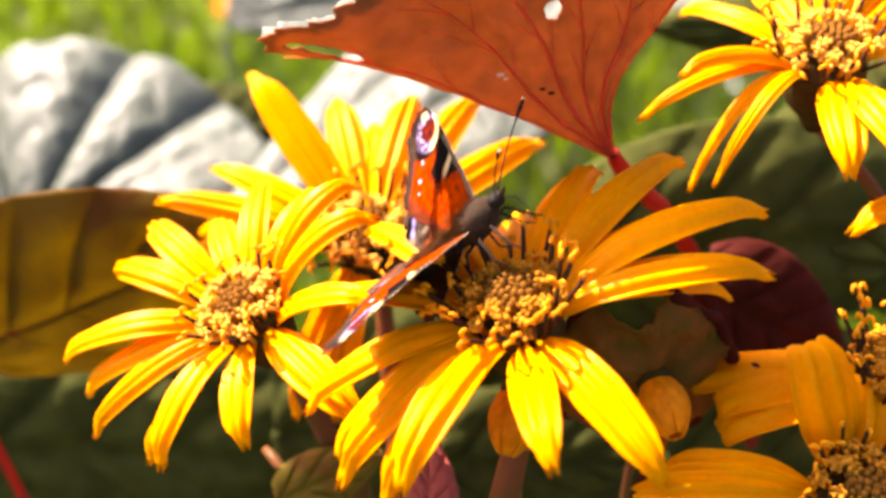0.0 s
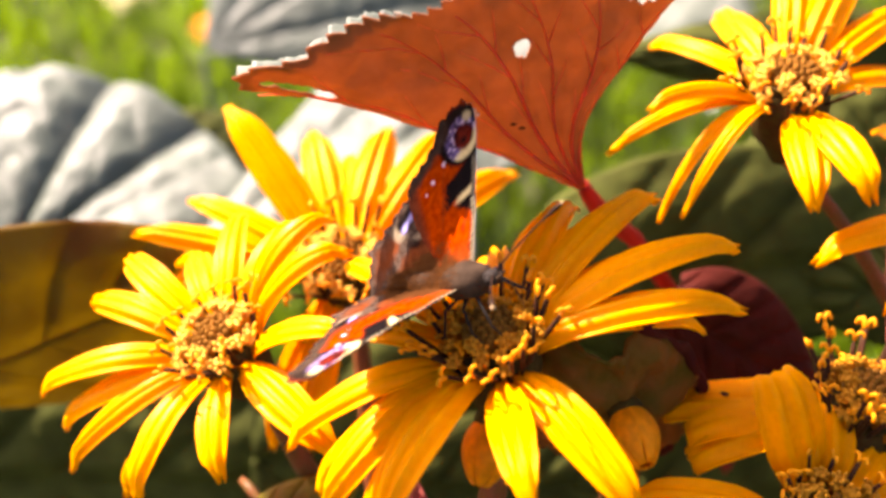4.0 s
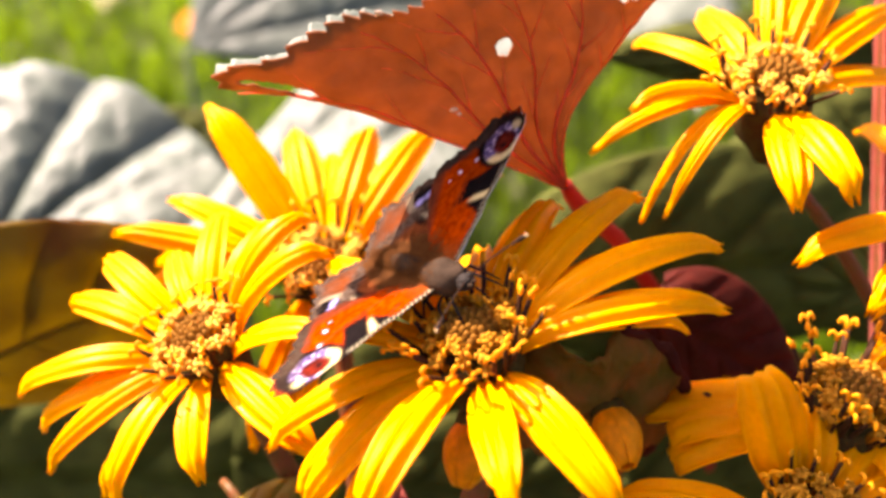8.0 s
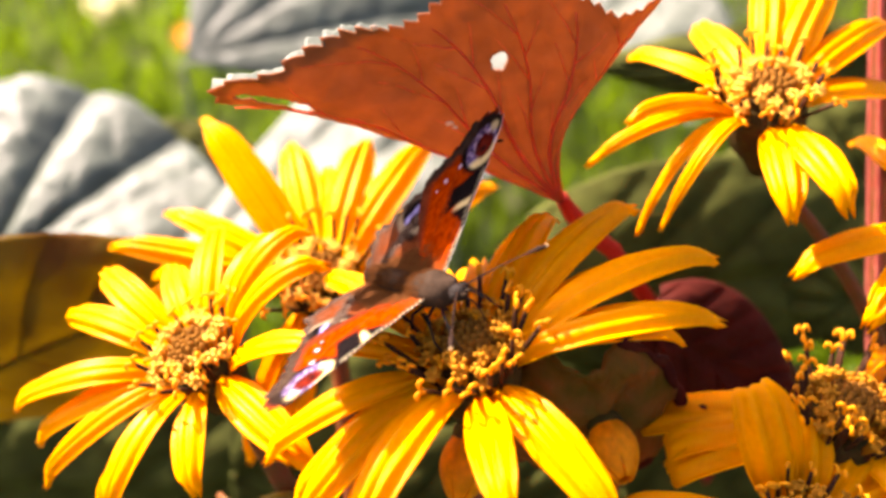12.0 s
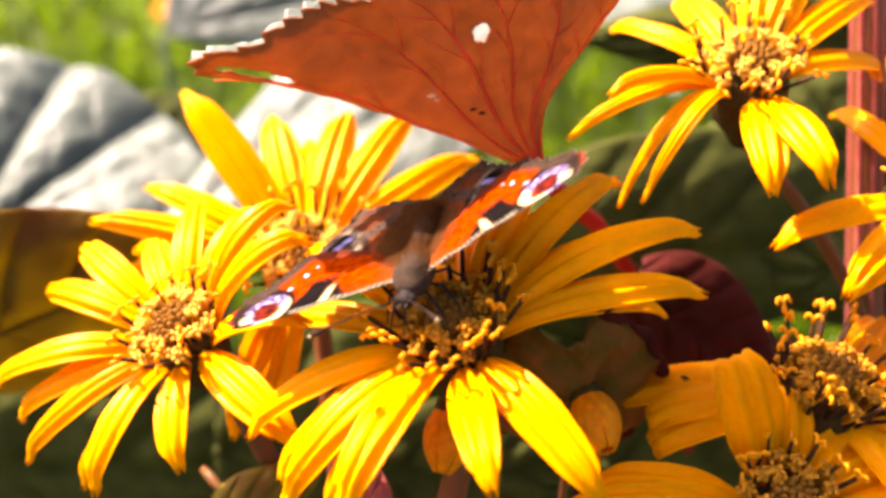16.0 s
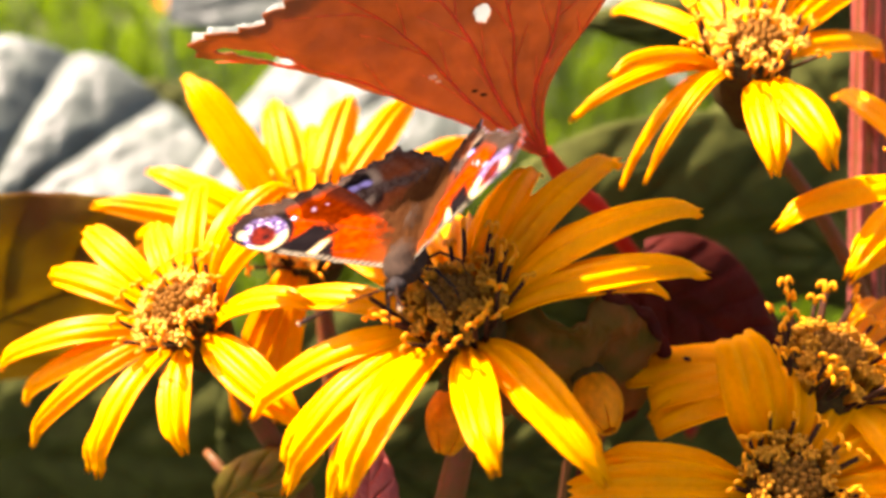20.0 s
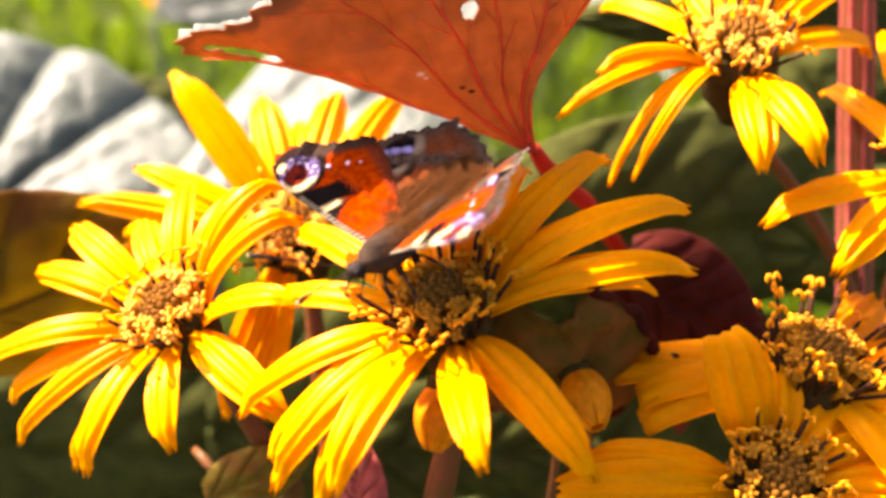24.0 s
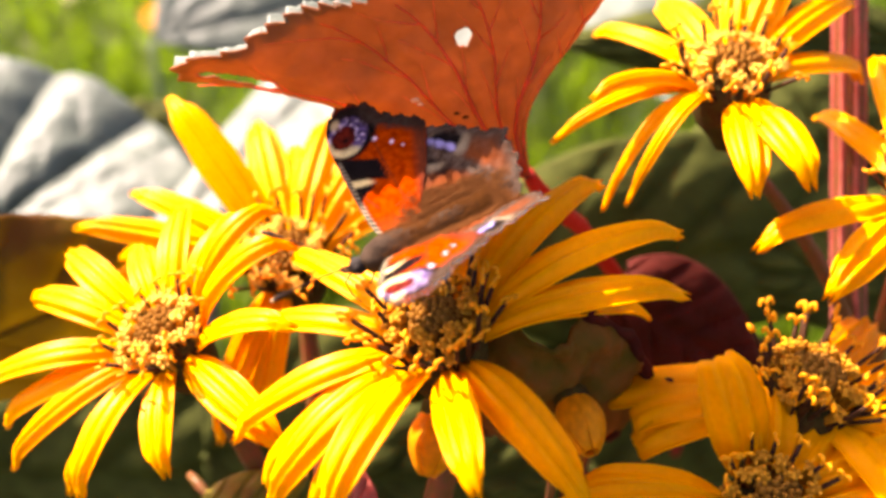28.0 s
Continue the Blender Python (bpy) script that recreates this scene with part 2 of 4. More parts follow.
def stand(centre, axis):
    """A pose whose z points along axis."""
    z = Vector(axis).normalized()
    x = Vector((0, 1, 0)).cross(z).normalized()
    m = Matrix((x, z.cross(x), z)).transposed().to_4x4()
    m.translation = centre
    return m


def facing(centre, right, up):
    """A pose whose x points along right and whose y lies towards up."""
    x = Vector(right).normalized()
    z = x.cross(Vector(up)).normalized()
    m = Matrix((x, z.cross(x), z)).transposed().to_4x4()
    m.translation = centre
    return m


def lerp(x, xs, ys):
    return float(np.interp(x, xs, ys))


# ---- ground and distance ----
GROUND = -0.62
bm = bmesh.new()
n = 40
rows = []
for i in range(n + 1):
    row = []
    for j in range(n + 1):
        u, v = (i / n * 2 - 1), (j / n * 2 - 1)
        x, y = 400 * u * abs(u) ** 3, 400 * v * abs(v) ** 3
        row.append(bm.verts.new((x, y, GROUND + 0.03 * noise.noise((x * 1.3, y * 1.3, 0)) * (1 if abs(x) + abs(y) < 30 else 0))))
    rows.append(row)
for i in range(n):
    for j in range(n):
        bm.faces.new((rows[i][j], rows[i + 1][j], rows[i + 1][j + 1], rows[i][j + 1]))
tagged(part("ground", bm, SOIL), "mown green lawn soil under the plants", "ground", kind="structure")


def grass():
    rng = random.Random(5)
    verts, faces = [], []
    for k in range(56000):
        y = 0.55 + 3.6 * rng.random() ** 1.15
        x = rng.uniform(-0.75, 0.75) * (0.5 + y)
        if k >= 26000:                                # the rest of the lawn, thinner
            far, turn = 0.5 + 6.5 * rng.random() ** 0.8, rng.uniform(0, 6.28)
            x, y = far * math.cos(turn), far * math.sin(turn)
        h, a, w = rng.uniform(0.04, 0.10), rng.uniform(0, 6.28), rng.uniform(0.003, 0.007)
        lean = rng.uniform(0.01, 0.05)
        dx, dy = math.cos(a), math.sin(a)
        z = GROUND - 0.005 + 0.02 * noise.noise((x * 1.3, y * 1.3, 0))
        b = len(verts)
        verts += [(x - dy * w, y + dx * w, z), (x + dy * w, y - dx * w, z), (x + dx * lean * .4 + dy * w * .8, y + dy * lean * .4 - dx * w * .8, z + h * .6),
                  (x + dx * lean * .4 - dy * w * .8, y + dy * lean * .4 + dx * w * .8, z + h * .6), (x + dx * lean, y + dy * lean, z + h)]
        faces += [(b, b + 1, b + 2, b + 3), (b + 3, b + 2, b + 4)]
    me = bpy.data.meshes.new("grass")
    me.from_pydata(verts, [], faces)
    me.materials.append(GRASS)
    tagged(new("grass", me), "sunlit blurred green lawn grass behind the plants", "grass", kind="stuff")


grass()



def lawn_flower(at, size, mat, label):
    thing = new("lawn_flower")
    thing.matrix_world = pose(*at, 25, 0, 20)
    tagged(thing, label, "flower", "flowers in the lawn")
    for ring, n in ((1.0, 14), (0.62, 10)):
        for q in range(n):
            bm = bmesh.new()
            pts = []
            for i in range(6):
                s = i / 5
                w = size * 0.16 * math.sin(math.pi * (0.15 + 0.75 * s))
                pts.append([(size * ring * s, v * w, size * (0.25 * (1.3 - ring) + 0.25 * s * (1 - s))) for v in (-1, -0.4, 0.4, 1)])
            sheet(bm, pts, 0.0006)
            o = part("petal", bm, mat, thing)
            o.matrix_local = pose(0, 0, 0, 0, 0, 360 / n * q + ring * 11)
    bm = bmesh.new()
    tube(bm, [(0, 0, 0.002), (0.004, 0, -0.04), (0, 0.006, -0.09)], 0.002, 6)
    part("stem", bm, GRASS, thing)


lawn_flower((-0.383, 1.387, -0.56), 0.032, BUD_ORANGE, "small orange flower in the lawn behind")
PALE = material("petal_pale_yellow", (0.75, 0.66, 0.35), 0.6, 0.2, (0.8, 0.7, 0.3), 0.3, 300, 0.2, 0.1)
lawn_flower((-0.568, 1.578, -0.58), 0.045, PALE, "pale yellow flower in the lawn behind")


# ---- flower heads ----
def petal_mesh(bm, reach, rise, arch, width, base, curl=0.0, roll=0.0, notch=1.0, fold=0.0, blunt=0.0):
    """A ribbed ray petal along x, from the ring of radius base to its tip; two furrows run along it."""
    line = bend((base, 0, 0), ((base + reach) / 2 - 0.10 * (reach - base), 0, rise / 2 + arch), (reach, 0, rise), 17)
    n, m = 17, 13
    pts = []
    for i, c in enumerate(line):
        s = i / (n - 1)
        w = width * lerp(s, (0, 0.12, 0.35, 0.58, 0.8, 0.92, 1.0), (0.45, 0.66, 0.94, 1.0, 0.80 + 0.17 * blunt, 0.52 + 0.36 * blunt, 0.24 + 0.44 * blunt)) / 2
        d = (line[min(i + 1, n - 1)] - line[max(i - 1, 0)]).normalized()
        up = Vector((-d.z, 0, d.x))
        row = []
        for j in range(m):
            v = j / (m - 1) * 2 - 1
            rib = (abs(math.cos(v * 1.5 * math.pi)) * 1.4 - 0.7) * -0.125 * width * lerp(s, (0, 0.2, 0.9, 1), (0.3, 1, 1, 0.5))
            cup = -v * v * 0.22 * width + fold * abs(v) * width
            a = roll * s
            y, z = v * w * math.cos(a) - (rib + cup) * math.sin(a), v * w * math.sin(a) + (rib + cup) * math.cos(a)
            tip = 0.0
            if s > 0.86:
                tip = (math.cos(v * 3 * math.pi) * 0.5 - 0.5) * notch * 0.055 * reach * (s - 0.86) / 0.14
            q = c + up * (z - curl * max(0, s - 0.8) ** 2 * 20 * width) + Vector((0, y, 0)) + d * tip
            row.append(q)
        pts.append(row)
    sheet(bm, pts, 0.00030)


def flower(name_label, pose_m, rows, disc=0.0085, seed=1, rods=17, tall=1.0, florets=None, group="flower heads"):
    """A yellow daisy-like head. rows: azimuth in degrees, reach, rise of the tip, arch, width, curl, roll."""
    rng = random.Random(seed)
    thing = new("flower")
    thing.matrix_world = pose_m
    tagged(thing, name_label, "flower", group)
    base = disc * 0.72
    dome = 0.0036 * tall
    for az, reach, rise, arch, width, curl, roll, *blunt in rows:
        bm = bmesh.new()
        petal_mesh(bm, reach, rise, arch, width, base, curl, roll, rng.uniform(0.5, 1.2) * (1 - 0.75 * sum(blunt)), rng.uniform(-0.03, 0.08), *blunt)
        p = part("petal", bm, PETAL, thing)
        p.matrix_local = pose(0, 0, -0.0006 + rng.uniform(-0.0006, 0.0006), rng.uniform(-6, 6), 0, az)
    # the cup under the head
    bm = bmesh.new()
    prof = [(0.0016, -0.016), (0.0030, -0.013), (0.0055, -0.0095), (0.0072, -0.004), (0.0074, -0.0005), (0.0066, 0.0012)]
    rings = [[bm.verts.new((r * disc / .0085 * math.cos(a) * (1 + .04 * math.cos(a * 10)), r * disc / .0085 * math.sin(a) * (1 + .04 * math.cos(a * 10)), z)) for a in [2 * math.pi * k / 30 for k in range(30)]] for r, z in prof]
    for a, b in zip(rings, rings[1:]):
        for k in range(30):
            bm.faces.new((a[k], a[(k + 1) % 30], b[(k + 1) % 30], b[k]))
    bm.faces.new(rings[-1])
    bm.faces.new(rings[0][::-1])
    part("cup", bm, CUP, thing, "olive brown ribbed cup under the flower head")
    # unopened florets in the middle
    bm0 = bmesh.new()
    blob(bm0, (0, 0, 0), (0.00078, 0.00078, 0.0014), 8, 6)
    first = part("floret_bud", bm0, BUD, thing)
    golden = math.pi * (3 - math.sqrt(5))
    nb = 38
    for k in range(nb):
        r = disc * 0.52 * math.sqrt((k + 0.5) / nb)
        a = golden * k
        o = first if k == 0 else new("floret_bud", first.data)
        o.parent = thing
        o.matrix_local = pose(r * math.cos(a), r * math.sin(a), dome * (1 - (r / disc) ** 2) + 0.0016 + rng.uniform(-.0003, .0003), rng.uniform(-9, 9), rng.uniform(-9, 9), 0)
    # open florets: a lobed cream cup
    bm1 = bmesh.new()
    tube(bm1, [(0, 0, -0.002), (0, 0, 0.0012), (0, 0, 0.0020)], [0.00035, 0.0005, 0.0008], 7)
    for q in range(5):
        a = 2 * math.pi * q / 5
        blob(bm1, (0.0009 * math.cos(a), 0.0009 * math.sin(a), 0.0021 + 0.0002 * math.cos(a * 2)), (0.00042, 0.00042, 0.0004), 6, 4)
    lobed = part("floret", bm1, florets or COROLLA, thing)
    count = 54
    for k in range(count):
        a = 2 * math.pi * k / count * 3 + rng.uniform(-.1, .1)
        r = disc * (0.56, 0.72, 0.88)[k % 3] + rng.uniform(-.0006, .0006)
        o = lobed if k == 0 else new("floret", lobed.data)
        o.parent = thing
        o.matrix_local = Matrix.Translation((r * math.cos(a), r * math.sin(a), dome * (1 - (r / disc) ** 2) + rng.uniform(0.0004, 0.0020))) @ Matrix.Rotation(a, 4, "Z") @ Matrix.Rotation(rng.uniform(0.15, 0.6), 4, "Y") @ Matrix.Rotation(rng.uniform(0, 6), 4, "Z")
    # outer florets: dark anther rods with curled yellow tips
    bm2 = bmesh.new()
    tube(bm2, [(0, 0, -0.002), (0, 0, 0.002), (0, 0, 0.0062)], [0.0003, 0.00042, 0.00036], 6)
    rod = part("anther", bm2, ANTHER, thing)
    bm3 = bmesh.new()
    for sgn in (-1, 1):
        curl = [(sgn * x * 0.001, sgn * 0.0002, z * 0.001) for x, z in ((0.05, 5.9), (0.2, 6.7), (0.65, 7.15), (1.15, 7.1), (1.4, 6.7), (1.3, 6.4))]
        tube(bm3, curl, [0.00030, 0.00030, 0.00034, 0.00032, 0.00028, 0.00022], 6)
    stig = part("stigma", bm3, STIGMA, rod)
    for k in range(rods):
        a = 2 * math.pi * k / rods + rng.uniform(-.16, .16)
        r = disc * rng.uniform(0.80, 1.0)
        if k == 0:
            o, s = rod, stig
        else:
            o, s = new("anther", rod.data), new("stigma", stig.data)
            s.parent = o
        o.parent = thing
        ln = rng.uniform(0.8, 1.25) * tall
        o.matrix_local = Matrix.Translation((r * math.cos(a), r * math.sin(a), 0.001)) @ Matrix.Rotation(a, 4, "Z") @ Matrix.Rotation(rng.uniform(0.25, 0.85), 4, "Y") @ Matrix.Rotation(rng.uniform(0, 6), 4, "Z") @ Matrix.Diagonal((1, 1, ln, 1))
    # short curled stigmas among the open florets
    for k in range(12):
        a, r = rng.uniform(0, 6.28), disc * rng.uniform(0.5, 0.95)
        o = new("stigma", stig.data)
        o.parent = thing
        o.matrix_local = Matrix.Translation((r * math.cos(a), r * math.sin(a), rng.uniform(-0.0035, -0.0012) * (2 - tall))) @ Matrix.Rotation(a, 4, "Z") @ Matrix.Rotation(rng.uniform(0, 0.4), 4, "Y") @ Matrix.Rotation(rng.uniform(0, 6), 4, "Z")
    return thing


def rooted(inv, at, n=7):
    """Points, in a thing's own space, on the way from a point of the world down into the ground."""
    at = Vector(at)
    foot = Vector((at.x * 1.1, at.y + 0.05, GROUND - 0.01))
    return [inv @ p for p in bend(at, (foot.x, foot.y, (at.z + foot.z) / 2), foot, n)]


def stem(thing, to, r0=0.0017, r1=0.0026, sag=0.3, mat=None, ground=True):
    """The stalk of a head, from its cup through a point of the world down to the ground."""
    inv = thing.matrix_world.inverted()
    end = inv @ Vector(to)
    bm = bmesh.new()
    line = bend((0, 0, -0.0145), (end.x * sag, end.y * sag, end.z * 0.5), end, 12)
    more = rooted(inv, to)[1:] if ground else []
    tube(bm, line + more, [r0 + (r1 - r0) * k / 11 for k in range(12)] + [r1 * 1.1] * len(more), 10)
    part("stem", bm, mat or STEM, thing, "reddish green stalk")


main_flower = flower("large yellow flower with a brown centre, half in leaf shade", stand((0.0052, -0.0091, -0.0138), (-0.229, -0.056, 0.972)), [
    (18, 0.0361, -0.0110, 0.0065, 0.0074, 0.35, -0.15),
    (3, 0.0400, -0.0003, 0.0080, 0.0066, 0.35, 0.12),
    (18, 0.0435, 0.0031, 0.0100, 0.0070, 0.35, 0.18),
    (45, 0.0438, 0.0041, 0.0100, 0.0074, 0.35, 0.00),
    (66, 0.0396, 0.0008, 0.0070, 0.0088, 0.35, -0.10),
    (86, 0.0300, -0.0020, 0.0045, 0.0092, 0.35, 0.08),
    (108, 0.0340, -0.0004, 0.0055, 0.0090, 0.35, -0.15),
    (131, 0.0416, 0.0013, 0.0070, 0.0066, 0.35, 0.12),
    (154, 0.0399, -0.0027, 0.0080, 0.0062, 0.35, 0.18),
    (-170, 0.0378, -0.0055, 0.0095, 0.0064, 0.35, 0.00),
    (-143, 0.0376, -0.0052, 0.0095, 0.0070, 0.35, -0.10),
    (-120, 0.0358, 0.0012, 0.0080, 0.0074, 0.35, -0.15),
    (-83, 0.0337, 0.0057, 0.0050, 0.0066, 0.35, 0.12),
    (-59, 0.0355, -0.0063, 0.0085, 0.0074, 0.35, 0.18),
    (-156, 0.0350, -0.0080, 0.0080, 0.0066, 0.35, 0.10),
    (-131, 0.0350, -0.0060, 0.0070, 0.0066, 0.35, -0.10),
    (56, 0.0390, -0.0020, 0.0080, 0.0070, 0.35, 0.10),
    (30, 0.0400, -0.0015, 0.0080, 0.0068, 0.35, 0.10),
], 0.0079, 1, 24, 1.15, COROLLA_SHADED)
stem(main_flower, (0.0017, -0.0168, -0.0632), 0.0019, 0.0030)
left_flower = flower("fully sunlit yellow flower with a cream ring of florets", stand((-0.0419, 0.0083, -0.0282), (-0.338, -0.193, 0.921)), [
    (-24, 0.0299, 0.0093, 0.0060, 0.0062, 0.35, -0.15),
    (12, 0.0294, 0.0096, 0.0095, 0.0066, 0.35, 0.12),
    (36, 0.0306, 0.0084, 0.0095, 0.0066, 0.35, 0.18),
    (88, 0.0339, 0.0030, 0.0060, 0.0062, 0.35, 0.00),
    (129, 0.0354, 0.0064, 0.0080, 0.0064, 0.35, -0.10),
    (147, 0.0364, 0.0043, 0.0090, 0.0062, 0.35, -0.15),
    (-180, 0.0377, 0.0042, 0.0085, 0.0066, 0.35, 0.12),
    (-172, 0.0360, -0.0009, 0.0080, 0.0062, 0.35, 0.18),
    (-155, 0.0356, -0.0021, 0.0070, 0.0062, 0.35, 0.00),
    (-121, 0.0314, -0.0007, 0.0070, 0.0066, 0.35, -0.10),
    (-91, 0.0264, -0.0013, 0.0050, 0.0064, 0.35, -0.15),
    (-52, 0.0339, -0.0029, 0.0060, 0.0076, 0.35, 0.12),
    (108, 0.0300, 0.0010, 0.0070, 0.0060, 0.35, 0.10),
    (62, 0.0300, 0.0030, 0.0070, 0.0060, 0.35, -0.10),
    (138, 0.0310, -0.0010, 0.0070, 0.0055, 0.35, 0.10),
    (-138, 0.0310, -0.0060, 0.0050, 0.0060, 0.35, 0.10),
], 0.0078, 2, 15, 0.9)
stem(left_flower, (-0.0255, 0.0090, -0.0742))
back_flower = flower("yellow flower partly covered by the red leaf", stand((-0.0228, 0.0344, -0.0310), (-0.063, -0.344, 0.937)), [
    (126, 0.0420, 0.0165, 0.0020, 0.0088, 0.35, -0.15),
    (103, 0.0422, 0.0017, 0.0040, 0.0088, 0.35, 0.12),
    (78, 0.0403, 0.0015, 0.0040, 0.0086, 0.35, 0.18),
    (59, 0.0436, 0.0027, 0.0040, 0.0088, 0.35, 0.00),
    (35, 0.0437, 0.0014, 0.0040, 0.0088, 0.35, -0.10),
    (167, 0.0456, 0.0058, 0.0040, 0.0066, 0.35, -0.15),
    (165, 0.0405, -0.0056, 0.0040, 0.0070, 0.35, 0.12),
    (-124, 0.0351, -0.0176, 0.0060, 0.0080, 0.35, 0.18),
    (-110, 0.0325, -0.0174, 0.0060, 0.0080, 0.35, 0.00),
    (92, 0.0360, -0.0020, 0.0040, 0.0070, 0.35, 0.10),
    (150, 0.0400, 0.0040, 0.0050, 0.0062, 0.35, 0.10),
    (176, 0.0380, -0.0010, 0.0050, 0.0062, 0.35, -0.10),
], 0.0085, 3, 22, 1.2)
stem(back_flower, (-0.0179, 0.0224, -0.0900))
upper_flower = flower("yellow flower with drooping narrow petals", stand((0.0601, 0.0411, 0.0051), (-0.089, -0.167, 0.982)), [
    (131, 0.0341, -0.0021, 0.0060, 0.0056, 0.35, 0.00),
    (-159, 0.0295, 0.0082, 0.0060, 0.0052, 0.35, -0.10),
    (-163, 0.0367, -0.0010, 0.0100, 0.0036, 0.35, -0.15),
    (-145, 0.0339, -0.0102, 0.0165, 0.0030, 0.35, 0.12),
    (-135, 0.0325, -0.0080, 0.0160, 0.0030, 0.35, 0.18),
    (-95, 0.0298, -0.0003, 0.0050, 0.0074, 0.35, 0.00),
    (-77, 0.0315, 0.0019, 0.0060, 0.0080, 0.35, -0.10),
    (19, 0.0319, -0.0068, 0.0060, 0.0080, 0.35, -0.15),
    (36, 0.0366, 0.0031, 0.0050, 0.0078, 0.35, 0.12),
    (59, 0.0373, 0.0093, 0.0050, 0.0078, 0.35, 0.18),
    (77, 0.0382, 0.0101, 0.0050, 0.0078, 0.35, 0.00),
    (103, 0.0343, -0.0015, 0.0050, 0.0080, 0.35, -0.10),
], 0.0085, 4, 18, 1.0)
stem(upper_flower, (0.0946, 0.0391, -0.0525), 0.0013, 0.0016, 0.55, ground=False)
far_flower = flower("yellow flower beside the thick red stalk", stand((0.0938, 0.0240, -0.0096), (0.001, -0.105, 0.995)), [
    (-164, 0.0354, -0.0008, 0.0040, 0.0086, 0.35, 0.18),
    (106, 0.0352, -0.0022, 0.0040, 0.0076, 0.35, 0.00),
    (-136, 0.0341, -0.0012, 0.0040, 0.0080, 0.35, -0.10),
    (88, 0.0387, 0.0083, 0.0040, 0.0078, 0.35, -0.15),
    (67, 0.0389, 0.0111, 0.0040, 0.0078, 0.35, 0.12),
    (40, 0.0377, 0.0068, 0.0040, 0.0078, 0.35, 0.18),
    (15, 0.0342, -0.0058, 0.0040, 0.0078, 0.35, 0.00),
    (-91, 0.0316, 0.0058, 0.0040, 0.0078, 0.35, -0.10),
    (-111, 0.0351, -0.0025, 0.0040, 0.0078, 0.35, -0.15),
], 0.0085, 5, 16, 1.0)
stem(far_flower, (0.0924, 0.0178, -0.0792))
low_flower = flower("orange-yellow shaded flower with long brown florets", stand((0.0672, -0.0049, -0.0307), (0.20, -0.02, 0.98)), [
    (169, 0.0318, -0.0096, 0.0030, 0.0092, 0.20, -0.10, 1.0),
    (179, 0.0285, -0.0087, 0.0040, 0.0092, 0.20, 0.05, 1.0),
    (-172, 0.0286, -0.0103, 0.0040, 0.0092, 0.20, 0.05, 1.0),
    (-58, 0.0300, -0.0040, 0.0050, 0.0095, 0.20, 0.00, 0.6),
    (-22, 0.0340, 0.0010, 0.0050, 0.0095, 0.20, 0.10, 0.5),
    (14, 0.0360, 0.0040, 0.0040, 0.0095, 0.20, -0.10, 0.5),
    (48, 0.0340, 0.0000, 0.0040, 0.0090, 0.20, 0.00, 0.4),
    (160, 0.0290, -0.0105, 0.0040, 0.0090, 0.20, 0.00, 0.4),
], 0.0084, 6, 26, 1.3, COROLLA_SHADED)
stem(low_flower, (0.0685, -0.0143, -0.0727))
bm = bmesh.new()
blob(bm, (-0.0213, 0.0052, -0.0055), (0.0008, 0.0005, 0.0003), 9, 6, 0.4)
part("blemish", bm, ANTHER, low_flower, "small dark blemish on a petal")
front_flower = flower("wide orange-yellow flower in shade, low in the bed", stand((0.0576, -0.0226, -0.0388), (0.02, -0.45, 0.89)), [
    (-179, 0.0357, 0.0043, 0.0030, 0.0088, 0.20, -0.05, 0.4),
    (173, 0.0307, 0.0021, 0.0030, 0.0105, 0.20, 0.05, 0.6),
    (110, 0.0224, 0.0148, 0.0025, 0.0105, 0.20, 0.00, 0.8),
    (86, 0.0200, 0.0054, 0.0030, 0.0098, 0.20, 0.00, 0.6),
    (50, 0.0300, 0.0000, 0.0030, 0.0092, 0.20, -0.10, 0.4),
    (26, 0.0340, 0.0025, 0.0030, 0.0095, 0.20, -0.10, 0.4),
    (3, 0.0360, 0.0040, 0.0030, 0.0095, 0.20, 0.10, 0.4),
    (-24, 0.0350, 0.0050, 0.0030, 0.0095, 0.20, 0.10, 0.4),
    (-164, 0.0340, 0.0060, 0.0030, 0.0098, 0.20, 0.05, 0.5),
    (-140, 0.0340, 0.0060, 0.0030, 0.0095, 0.20, 0.00, 0.4),
    (-108, 0.0340, 0.0050, 0.0030, 0.0092, 0.20, 0.00, 0.4),
    (-66, 0.0350, 0.0040, 0.0030, 0.0092, 0.20, 0.00, 0.4),
], 0.0080, 7, 18, 0.8, COROLLA_SHADED)
stem(front_flower, (0.0678, -0.0373, -0.0880))


